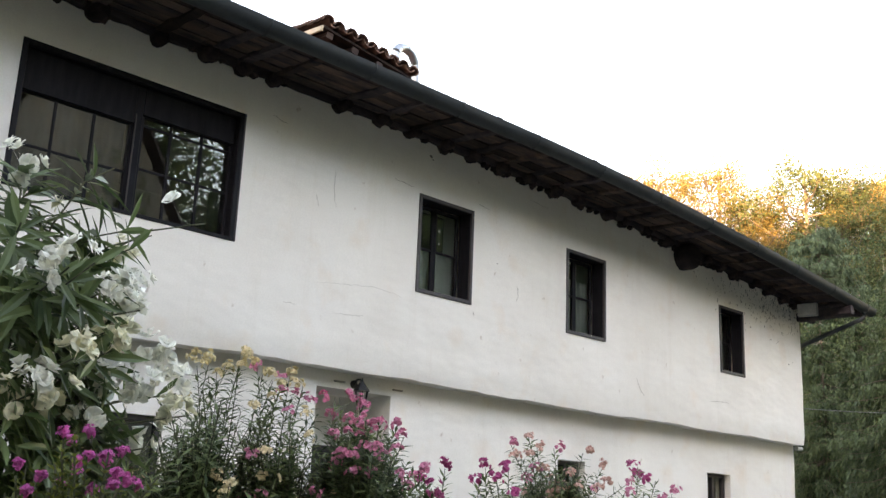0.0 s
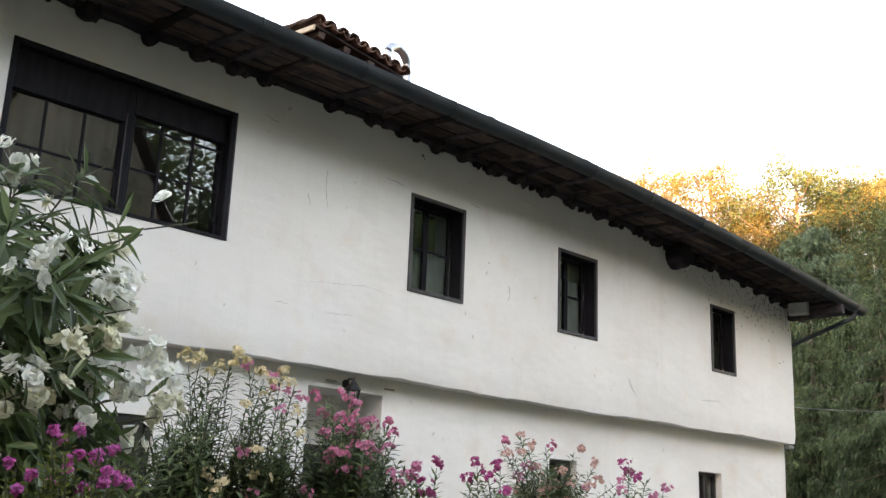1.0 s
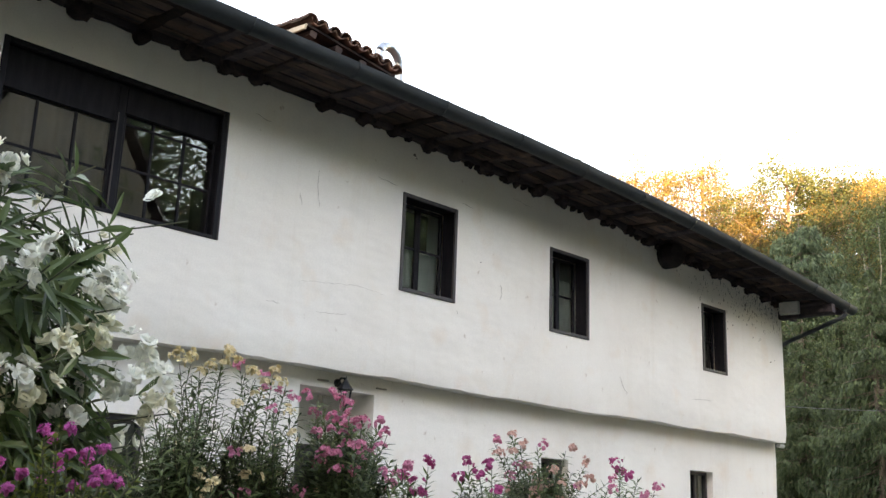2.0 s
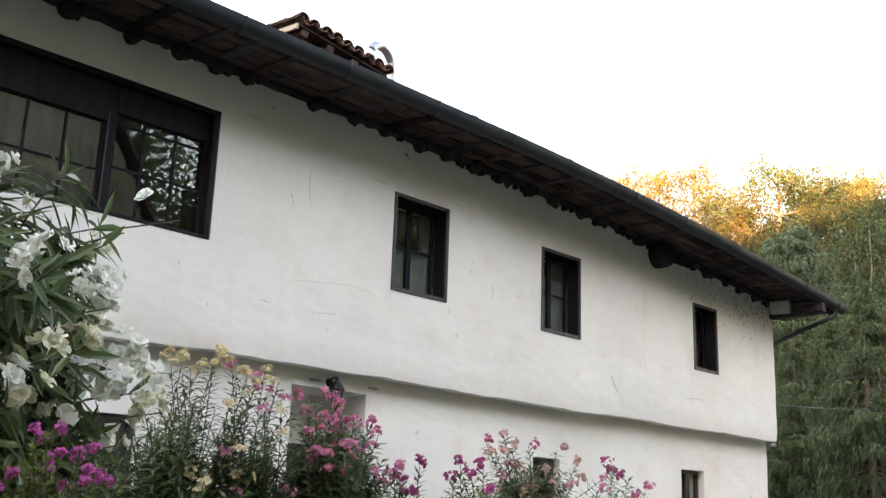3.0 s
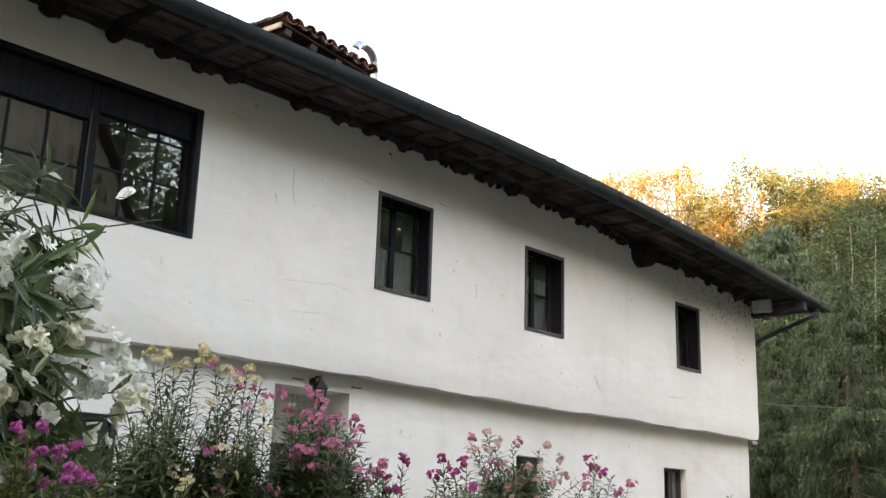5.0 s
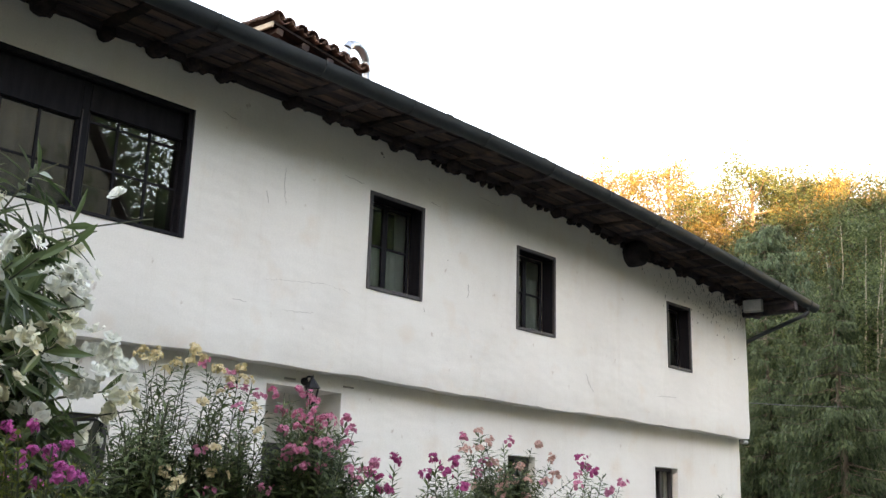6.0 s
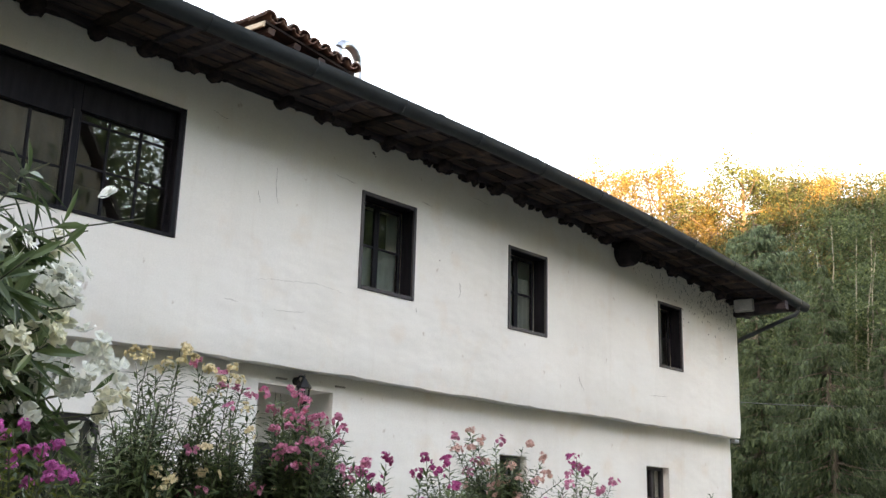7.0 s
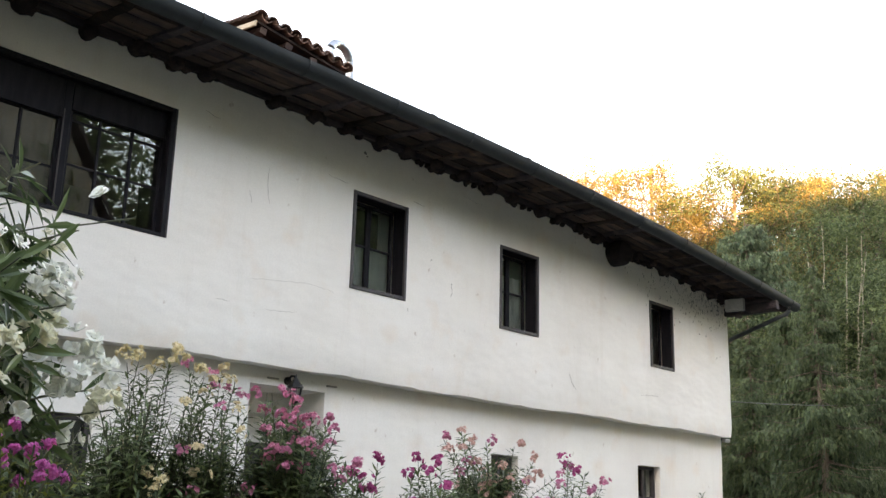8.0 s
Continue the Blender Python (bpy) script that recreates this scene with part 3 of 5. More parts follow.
def big_window():
    """Wide sash window of the corner room: dark recess boards at the head, two lights, each with three by three panes.
    """
    x0, x1, z0, z1 = BIG
    w = thing("window", (0, 0, 0), "wide dark wooden window with small panes", "")
    w.parent = house
    w.matrix_parent_inverse = house.matrix_world.inverted()
    o = 0.05
    for q0, q1, mat, name in ((-0.012, 0.012, LINING, "frame"), (0.014, 0.16, LINING, "lining")):
        fm = bmesh.new()
        box(fm, x0, x0 + o, q0, q1, z0, z1, 0.004)
        box(fm, x1 - o, x1, q0, q1, z0, z1, 0.004)
        box(fm, x0 + o, x1 - o, q0 + 0.002, q1, z1 - o, z1, 0.004)
        box(fm, x0 + o, x1 - o, q0 + 0.002, q1, z0, z0 + 0.035, 0.004)
        part(name, fm, mat, w)
    part("inner_lining", boxed(x1 - 0.012, x1 + 0.03, 0.162, 0.505, z0 - 0.02, z1 + 0.02), LINING, w)
    part("post", boxed(3.905, 3.985, 0.07, 0.16, z0 + 0.036, z1 - o - 0.001, 0.005), LINING, w)
    # near-black boards stand in for the shade of the deep recess at the head
    part("head_recess_dark", boxed(x0 + o + 0.001, 3.904, 0.065, 0.15, 4.69, z1 - o - 0.001, 0.004), LINING, w)
    part("head_recess_dark", boxed(3.986, x1 - o - 0.001, 0.065, 0.15, 4.79, z1 - o - 0.001, 0.004), LINING, w)
    part("trim_edge", boxed(x1 + 0.001, x1 + 0.014, -0.016, 0.02, z0, z1, 0.003), FRAME, w, "thin pale edge strip")
    part("mullion_bead", boxed(3.908, 3.920, 0.055, 0.069, z0 + 0.04, 4.78, 0.002), FRAME, w)
    lights = ((x0 + o, 3.905, (3.21, 3.555), (4.235,), 4.689), (3.985, x1 - o, (4.29, 4.615), (4.30, 4.705), 4.789))
    for a, b, vs, hs, d in lights:
        e = 0.026
        c = z0 + 0.035
        st = bmesh.new()
        box(st, a + 0.001, a + e, 0.09, 0.13, c, d, 0.003)
        box(st, b - e, b - 0.001, 0.09, 0.13, c, d, 0.003)
        box(st, a + e, b - e, 0.092, 0.128, d - 0.012, d, 0.003)
        box(st, a + e, b - e, 0.092, 0.128, c, c + e, 0.003)
        part("sash", st, LINING, w)
        for v in vs:
            part("glazing_bar", boxed(v - 0.012, v + 0.012, 0.096, 0.124, c + e, d - 0.012, 0.003), LINING, w)
        for v in hs:
            part("glazing_bar", boxed(a + e, b - e, 0.0985, 0.1215, v - 0.011, v + 0.011, 0.003), LINING, w)
        cols = [a + e, *[q for v in vs for q in (v - 0.012, v + 0.012)], b - e]
        rowz = [c + e, *[q for v in hs for q in (v - 0.011, v + 0.011)], d - 0.012]
        r = random.Random(round(a * 100))
        for i in range(0, 6, 2):
            for j in range(0, len(rowz), 2):
                pm = boxed(cols[i] - 0.004, cols[i + 1] + 0.004, 0.1085, 0.1125, rowz[j] - 0.004, rowz[j + 1] + 0.004)
                tilt = Matrix.Translation((0, 0.11, 0)) @ pose(0, 0, 0, r.uniform(-0.25, 0.25), 0, r.uniform(-0.25, 0.25)) @ Matrix.Translation((0, -0.11, 0))
                ctr = Vector(((cols[i] + cols[i + 1]) / 2, 0, (rowz[j] + rowz[j + 1]) / 2))
                bmesh.ops.transform(pm, matrix=Matrix.Translation(ctr) @ tilt @ Matrix.Translation(-ctr), verts=pm.verts)
                pane = part("pane", pm, GLASS, w)
                pane.visible_shadow = False
    bl = bmesh.new()
    rows = []
    for i in range(41):
        x = x0 + 0.03 + (3.88 - x0) * i / 40
        rows.append([bl.verts.new((x, 0.24 + 0.02 * math.sin(i * 1.1), z)) for z in (z0 - 0.1, z1)])
    for p, q in zip(rows, rows[1:]):
        bl.faces.new((p[0], q[0], q[1], p[1]))
    bmesh.ops.solidify(bl, geom=bl.faces[:], thickness=0.003)
    part("curtain", bl, BROWNBLIND, w, "drawn brown curtain", smooth=60)


big_window()


# ---------------------------------------------------------------- ground floor openings
def low_window(h, depth=0.10):
    x0, x1, z0, z1 = h
    w = thing("window", (0, 0, 0), "small dark-framed lower window in a plastered reveal", "")
    w.parent = house
    w.matrix_parent_inverse = house.matrix_world.inverted()
    y = LOW_Y + depth
    fm = bmesh.new()
    o = 0.05
    box(fm, x0 + 0.003, x0 + o, y, y + 0.07, z0, z1 - 0.003, 0.004)
    box(fm, x1 - o, x1 - 0.003, y, y + 0.07, z0, z1 - 0.003, 0.004)
    box(fm, x0 + o, x1 - o, y + 0.002, y + 0.07, z1 - o, z1 - 0.003, 0.004)
    box(fm, x0 + o, x1 - o, y + 0.002, y + 0.07, z0, z0 + o, 0.004)
    mid = (x0 + x1) / 2
    box(fm, mid - 0.025, mid + 0.025, y + 0.002, y + 0.07, z0 + o, z1 - o, 0.004)
    part("frame", fm, FRAME, w)
    zc = z0 + (z1 - z0) * 0.52
    for a, b in ((x0 + o, mid - 0.025), (mid + 0.025, x1 - o)):
        part("glazing_bar", boxed(a, b, y + 0.02, y + 0.05, zc - 0.012, zc + 0.012, 0.003), FRAME, w)
        for c, d in ((z0 + o, zc - 0.012), (zc + 0.012, z1 - o)):
            pane = part("pane", boxed(a, b, y + 0.033, y + 0.037, c, d), GLASS, w)
            pane.visible_shadow = False
    cm = bmesh.new()
    rows = []
    for i in range(25):
        x = x0 + (x1 - x0) * i / 24
        rows.append([cm.verts.new((x, y + 0.14 + 0.015 * math.sin(i * 1.4), z)) for z in (z0, z1)])
    for p, q in zip(rows, rows[1:]):
        cm.faces.new((p[0], q[0], q[1], p[1]))
    bmesh.ops.solidify(cm, geom=cm.faces[:], thickness=0.003)
    # sheet in the dark room colour, added so that the panes read as unlit
    part("curtain", cm, ROOM, w, "plain dark sheet added behind the panes", smooth=60)


low_window(LOWWIN[0])
low_window(LOWWIN[1])
low_window(LOWWIN[2], 0.03)


def front_door():
    x0, x1, z0, z1 = DOOR
    d = thing("door", (0, 0, 0), "closed dark plank door in a plastered porch recess", "")
    d.parent = house
    d.matrix_parent_inverse = house.matrix_world.inverted()
    y = LOW_Y + 0.5
    rm = boxed(x0 - 0.1, x1 + 0.1, LOW_Y + 0.56, LOW_Y + 0.7, 2.06, z1 + 0.1)
    part("lintel_wall", rm, PLASTER, d)
    fm = bmesh.new()
    box(fm, x0 + 0.003, x0 + 0.07, y, y + 0.1, 0, 2.1, 0.005)
    box(fm, x1 - 0.07, x1 - 0.003, y, y + 0.1, 0, 2.1, 0.005)
    box(fm, x0 + 0.07, x1 - 0.07, y + 0.002, y + 0.1, 2.03, 2.1, 0.005)
    part("frame", fm, FRAME, d)
    n = 6
    for k in range(n):
        a = x0 + 0.073 + (x1 - x0 - 0.146) * k / n
        part("plank", boxed(a + 0.002, a + (x1 - x0 - 0.146) / n - 0.002, y + 0.03, y + 0.07, 0.02, 2.025, 0.004), FRAME, d)
    hm = bmesh.new()
    tube(hm, [(x0 + 0.2, y + 0.028, 1.02), (x0 + 0.2, y - 0.03, 1.02), (x0 + 0.32, y - 0.035, 1.02)], 0.01, 8)
    part("handle", hm, IRON, d, "black iron lever handle")


front_door()


# ---------------------------------------------------------------- dormer and flue on the roof
def dormer():
    d = thing("dormer", (0, 0, 0), "small tiled dormer roof with pale barge board", "")
    d.parent = house
    d.matrix_parent_inverse = house.matrix_world.inverted()
    x0, x1, yf, zf = 6.58, 8.02, 1.0, 7.03
    back = 2.3
    slope = 0.10
    # the whole lid has settled towards the flue
    d.matrix_basis = Matrix.Translation((x0, yf, zf)) @ pose(0, 0, 0, 0, 7.0, 0) @ Matrix.Translation((-x0, -yf, -zf))
    um = bmesh.new()
    a = [um.verts.new(c) for c in ((x0, yf, zf - 0.05), (x1, yf, zf - 0.05), (x1, back, zf - 0.05 + slope * (back - yf)), (x0, back, zf - 0.05 + slope * (back - yf)))]
    b = [um.verts.new(v.co + Vector((0, 0, 0.03))) for v in a]
    um.faces.new(a[::-1])
    um.faces.new(b)
    for k in range(4):
        um.faces.new((a[k], a[(k + 1) % 4], b[(k + 1) % 4], b[k]))
    part("boarding", um, PLANK, d)
    part("cheek", boxed(x0 + 0.18, x0 + 0.24, yf + 0.22, back, 6.2, zf - 0.01), PLANK, d)
    part("cheek", boxed(x1 - 0.24, x1 - 0.18, yf + 0.22, back, 6.2, zf - 0.01), PLANK, d)
    part("front_board", boxed(x0 + 0.245, x1 - 0.245, yf + 0.24, yf + 0.28, 6.2, zf - 0.03), PLANK, d)
    part("barge_board", skewed_beam((x0 - 0.02, yf - 0.01, zf - 0.075), (x0 - 0.02, back, zf - 0.07 + slope * (back - yf)), 0.025, 0.07, 0.003), LIGHTWOOD, d, "pale wooden barge board")
    for k in range(4):
        x = x0 + 0.12 + k * 0.40
        part("rafter", skewed_beam((x, yf + 0.02, zf - 0.10), (x, back, zf - 0.10 + slope * (back - yf)), 0.10, 0.08, 0.010, seed=k), PLANK, d)
    # barrel tiles: cover rows with raised ends, and the troughs between them
    def tile(r, rise, up):
        tm = bmesh.new()
        n = 6
        outer, inner = [], []
        for yy, f in ((0.0, 1.0), (0.40, 0.86)):
            outer.append([tm.verts.new((r * f * math.cos(math.pi * k / n), yy, up * rise * f * math.sin(math.pi * k / n))) for k in range(n + 1)])
            inner.append([tm.verts.new(((r - 0.014) * f * math.cos(math.pi * k / n), yy, up * (rise * f * math.sin(math.pi * k / n)) - 0.014)) for k in range(n + 1)])
        for k in range(n):
            tm.faces.new((outer[0][k], outer[0][k + 1], outer[1][k + 1], outer[1][k]))
            tm.faces.new((inner[0][k + 1], inner[0][k], inner[1][k], inner[1][k + 1]))
            tm.faces.new((outer[0][k + 1], outer[0][k], inner[0][k], inner[0][k + 1]))
        me = mesh_of("tile", tm, TILE)
        me.shade_smooth()
        me.set_sharp_from_angle(angle=radians(40))
        return me
    cover, trough = tile(0.088, 0.075, 1), tile(0.085, 0.06, -1)
    r = random.Random(3)
    pitch = math.degrees(math.atan(slope))
    for i in range(9):
        for j in range(4):
            x, y = x0 + 0.03 + 0.175 * i, yf - 0.05 + 0.33 * j
            for me, dx, dz in ((cover, 0, 0.045), (trough, 0.0875, 0.075)):
                if me is trough and i == 8:
                    continue
                ob = new("tile", me)
                ob.parent = d
                ob.matrix_local = pose(x + dx + r.uniform(-0.012, 0.012), y + r.uniform(-0.02, 0.02), zf + slope * (y - yf) + dz + 0.012 * (j % 2) + r.uniform(-0.006, 0.008),
                                       pitch + r.uniform(-2, 3), r.uniform(-4, 4), r.uniform(-3, 3))


dormer()


def flue():
    f = thing("flue_pipe", (0, 0, 0), "shiny steel flue pipe bent over at its top", "")
    f.parent = house
    f.matrix_parent_inverse = house.matrix_world.inverted()
    bm = bmesh.new()
    cx, cy, cz, r = 8.12, 1.3, 7.15, 0.205
    pts = [(cx + r + 0.02, cy, 6.2), (cx + r + 0.02, cy, 6.9), (cx + r, cy, cz)]
    pts += [(cx + r * math.cos(a), cy - 0.02 * a, cz + r * math.sin(a)) for a in [math.pi * k / 14 for k in range(1, 14)]]
    pts += [(cx - r, cy - 0.07, cz - 0.03)]
    tube(bm, pts, 0.062, 12)
    part("pipe", bm, STEEL, f, smooth=50)
    for a in (0.1, 0.8, 1.5, 2.2, 2.9):
        c = Vector((cx + r * math.cos(a), cy - 0.02 * a, cz + r * math.sin(a)))
        t = Vector((-math.sin(a), 0, math.cos(a)))
        rm = bmesh.new()
        tube(rm, [c - t * 0.008, c + t * 0.008], 0.066, 12)
        part("seam_ring", rm, STEEL, f, smooth=50)
    wm = bmesh.new()
    tube(wm, [(cx - 0.05, cy, cz + 0.15), (cx - 0.05, cy, cz + 0.36)], 0.004, 5)
    part("wire", wm, STEEL, f)


flue()


# ---------------------------------------------------------------- fittings on the house
def wall_lantern():
    x, y, z = 6.72, LOW_Y, 2.68
    l = thing("wall_lantern", (x, y, z), "black iron wall lantern with clear panes above the door", "lamp")
    l.scale = (0.86, 0.86, 0.86)
    bm = bmesh.new()
    tube(bm, [(0, 0.01, 0.03), (0, -0.02, 0.03)], 0.05, 12)
    part("back_plate", bm, IRON, l)
    bm = bmesh.new()
    tube(bm, [(0, -0.01, 0.03), (0, -0.07, 0.085), (0, -0.13, 0.08), (0, -0.16, 0.04)], [0.016, 0.013, 0.012, 0.014], 8)
    part("arm", bm, IRON, l, smooth=50)
    bm = bmesh.new()
    tube(bm, [(0, -0.16, 0.055), (0, -0.16, 0.035), (0, -0.16, 0.02), (0, -0.16, -0.045), (0, -0.16, -0.06)], [0.02, 0.035, 0.045, 0.095, 0.10], 6)
    part("cap", bm, IRON, l)
    bm = bmesh.new()
    tube(bm, [(0, -0.16, 0.06), (0.004, -0.16, 0.10)], [0.014, 0.004], 8)
    part("finial", bm, IRON, l)
    for k in range(6):
        a = math.pi / 3 * k
        p, q = Vector((0.082 * math.cos(a), -0.16 + 0.082 * math.sin(a), -0.06)), Vector((0.055 * math.cos(a), -0.16 + 0.055 * math.sin(a), -0.22))
        bm = bmesh.new()
        tube(bm, [p, q], 0.006, 6)
        part("rib", bm, IRON, l)
        b = a + math.pi / 3
        p2, q2 = Vector((0.082 * math.cos(b), -0.16 + 0.082 * math.sin(b), -0.06)), Vector((0.055 * math.cos(b), -0.16 + 0.055 * math.sin(b), -0.22))
        bm = bmesh.new()
        bm.faces.new([bm.verts.new(v) for v in (p, p2, q2, q)])
        bmesh.ops.solidify(bm, geom=bm.faces[:], thickness=0.002)
        part("pane", bm, GLASS, l)
    bm = bmesh.new()
    tube(bm, [(0, -0.16, -0.215), (0, -0.16, -0.235), (0, -0.16, -0.26)], [0.06, 0.05, 0.012], 6)
    part("base", bm, IRON, l)


wall_lantern()


def floodlight():
    l = thing("floodlight", (16.0, -0.27, 5.02), "grey square floodlight under the end of the eave", "lamp")
    l.rotation_euler = (0, 0, radians(12))
    part("housing", boxed(-0.02, 0.07, -0.165, 0.165, -0.11, 0.11, 0.015), LAMPGREY, l)
    part("front_glass", boxed(-0.030, -0.021, -0.15, 0.15, -0.095, 0.095, 0.003), PALEGLASS, l, "pale front glass")
    part("bracket", boxed(0.0, 0.04, -0.19, 0.19, 0.111, 0.125, 0.004), IRON, l)
    part("stay", boxed(-0.01, 0.03, -0.03, 0.03, 0.126, 0.2, 0.004), IRON, l)


floodlight()


def cable():
    bm = bmesh.new()
    a, b = Vector((16.2, 0.12, 3.42)), Vector((26.6, 1.0, 4.40))
    pts = [a.lerp(b, k / 24) - Vector((0, 0, 0.05 * 4 * (k / 24) * (1 - k / 24))) for k in range(25)]
    tube(bm, pts, 0.008, 6)
    tagged(part("cable", bm, IRON), "thin grey overhead cable running from the house corner", "cable")


cable()
tagged(part("cable_knob", tube(bmesh.new(), [(16.10, 0.09, 2.75), (16.27, 0.09, 2.75)], 0.035, 10), LAMPGREY, house), "small pale pipe end under the corner")


FRONT = bpy.data.objects["upper_wall"]


def front_y(x, z):
    """Where the uneven plaster face stands at a place on the front."""
    hit, p, _, _ = FRONT.ray_cast(Vector((x, -1, z)), Vector((0, 1, 0)))
    return p.y if hit else 0.0


def crack(pts, w=0.006):
    """A fine jagged crack: a thin raised lip of plaster that follows the wall's face."""
    r = random.Random(round(pts[0][0] * 100))
    line = []
    for (xa, za), (xb, zb) in zip(pts, pts[1:]):
        n = max(2, int(math.hypot(xb - xa, zb - za) / 0.035))
        line += [(xa + (xb - xa) * k / n + r.uniform(-0.010, 0.010), za + (zb - za) * k / n + r.uniform(-0.007, 0.007)) for k in range(n)]
    bm = bmesh.new()
    n = len(line)
    tube(bm, [(x, front_y(x, z) - 0.0005, z) for x, z in line], [0.55 * w * (0.25 + 0.5 * math.sin(math.pi * (k + 0.5) / n)) * r.uniform(0.7, 1.2) for k in range(n)], 5)
    part("crack", bm, CRACK, house)


for pts, w in (([(5.92, 4.52), (5.93, 4.46), (5.95, 4.37)], 0.006), ([(6.13, 4.82), (6.12, 4.68), (6.14, 4.56), (6.19, 4.40)], 0.006), ([(5.6, 3.37), (5.72, 3.36), (5.8, 3.375)], 0.005),
               ([(5.98, 3.63), (6.27, 3.66), (6.71, 3.71), (7.0, 3.70), (7.16, 3.67)], 0.0032), ([(6.22, 3.35), (6.66, 3.39)], 0.004), ([(8.98, 4.14), (9.01, 4.03), (8.96, 3.93)], 0.009),
               ([(11.44, 3.33), (11.5, 3.22), (11.63, 3.08)], 0.007), ([(8.25, 3.70), (8.28, 3.62)], 0.007), ([(13.31, 3.22), (13.6, 3.245), (13.88, 3.25)], 0.006), ([(6.94, 4.97), (7.1, 4.955), (7.28, 4.95)], 0.006),
               ([(8.3, 5.0), (8.42, 4.98), (8.5, 4.99)], 0.006), ([(5.3, 5.2), (5.45, 5.16), (5.52, 5.17)], 0.006), ([(9.2, 5.3), (9.5, 5.27), (9.62, 5.28)], 0.005)):
    crack(pts, w)


def patch(x, z, s, name="stain"):
    """A small clot of mud thrown on the plaster."""
    bm = bmesh.new()
    bmesh.ops.create_icosphere(bm, subdivisions=2, radius=1.0, matrix=Matrix.LocRotScale((x, front_y(x, z), z), None, (s, 0.006, s * 0.8)))
    for v in bm.verts:
        v.co.x += s * 0.5 * noise.noise(v.co * 31)
        v.co.z += s * 0.5 * noise.noise(v.co * 27 + Vector((3, 3, 3)))
    part("mud_clot", bm, MUD, house)


for x, z, s in ((7.47, 5.37, 0.022), (7.50, 5.34, 0.012), (14.57, 4.53, 0.018), (15.21, 4.42, 0.014), (15.78, 4.09, 0.016), (15.05, 4.78, 0.012), (14.9, 4.66, 0.01), (8.62, 4.35, 0.008)):
    patch(x, z, s)
for a, c in ((6.46, 6.60), (7.26, 7.40)):
    part("tie_peg", boxed(a, c, LOW_Y - 0.02, LOW_Y + 0.05, 2.705, 2.722, 0.004), TIEWOOD, house, "weathered flat wooden tie end")


def daub(x, z, s, seed, tall=1.0):
    """A lump of sooty clay where a rafter enters the wall."""
    bm = bmesh.new()
    bmesh.ops.create_icosphere(bm, subdivisions=3, radius=1.0)
    for v in bm.verts:
        n = v.co.copy()
        v.co *= 1 + 0.45 * noise.noise(n * 1.7 + Vector((seed * 5.1, 0, 0))) + 0.2 * noise.noise(n * 4.5 + Vector((0, seed * 3.3, 0)))
        v.co = Vector((x + v.co.x * s * 1.25, -0.03 + v.co.y * 0.045, z + v.co.z * s * tall))
    part("clay_daub", bm, SOOT, house, smooth=60)


rng = random.Random(33)
for i, x in enumerate(RAFTERS):
    if x < 1.5:
        continue
    daub(x + rng.uniform(-0.05, 0.05), eave(x) - 0.085 + rng.uniform(-0.015, 0.01), rng.uniform(0.05, 0.085), i)
    if rng.random() < 0.7:
        daub(x + rng.uniform(0.12, 0.35), eave(x) - 0.06 + rng.uniform(-0.015, 0.01), rng.uniform(0.025, 0.05), i + 50)


rng = random.Random(71)
for i in range(46):
    x = rng.uniform(8.2, 16.0)
    w = rng.uniform(0.018, 0.042)
    daub(x, eave(x) - 0.105 - w * rng.uniform(0.2, 0.9), w, i + 200, rng.uniform(0.9, 1.9))


# mud splashes and soot specks beneath the eave of the end bay
def specks():
    r = random.Random(12)
    bm = bmesh.new()
    for _ in range(460):
        x = 16.15 - abs(r.gauss(0, 1.25))
        z = 5.22 - abs(r.gauss(0, 0.28)) - 0.02 * (16.2 - x)
        if x < 12.9 or any(h[0] - 0.05 < x < h[1] + 0.05 and h[2] - 0.05 < z < h[3] + 0.05 for h in WINDOWS):
            continue
        s = 0.0035 + 0.006 * r.random() ** 2.5
        g = bmesh.ops.create_icosphere(bm, subdivisions=1, radius=1.0, matrix=Matrix.LocRotScale((x, front_y(x, z), z), None, (s, 0.003, s * r.uniform(1.2, 5.0))))
    m = part("mud_specks", bm, MUD, house, "dried mud splashes and soot beneath the eave")
    m["kind"] = "stuff"


specks()


# ---------------------------------------------------------------- plants
def blade(verts, faces, base, d, up, length, width, droop=0.15, plain=False):
    """One narrow leaf, folded along its rib and bent downwards."""
    side = d.cross(up)
    if side.length < 1e-4:
        side = d.cross(Vector((1, 0, 0)))
    side.normalize()
    nrm = side.cross(d)
    n0 = len(verts)
    if plain:
        m = base + d * (length * 0.45) - Vector((0, 0, droop * length * 0.2))
        verts.extend((base, m - side * (width / 2) + nrm * (width * 0.16), m, m + side * (width / 2) + nrm * (width * 0.16), base + d * length - Vector((0, 0, droop * length))))
        faces.extend(((n0, n0 + 2, n0 + 1), (n0, n0 + 3, n0 + 2), (n0 + 1, n0 + 2, n0 + 4), (n0 + 2, n0 + 3, n0 + 4)))
        return
    for t, w in ((0.0, 0.0), (0.3, 0.85), (0.65, 0.9), (1.0, 0.0)):
        c = base + d * (length * t) - Vector((0, 0, droop * length * t * t))
        if w == 0.0:
            verts.append(c)
        else:
            verts.extend((c - side * (width * w / 2) + nrm * (width * 0.16), c, c + side * (width * w / 2) + nrm * (width * 0.16)))
    faces.extend(((n0, n0 + 2, n0 + 1), (n0, n0 + 3, n0 + 2), (n0 + 1, n0 + 2, n0 + 5, n0 + 4), (n0 + 2, n0 + 3, n0 + 6, n0 + 5),
                  (n0 + 4, n0 + 5, n0 + 7), (n0 + 5, n0 + 6, n0 + 7)))


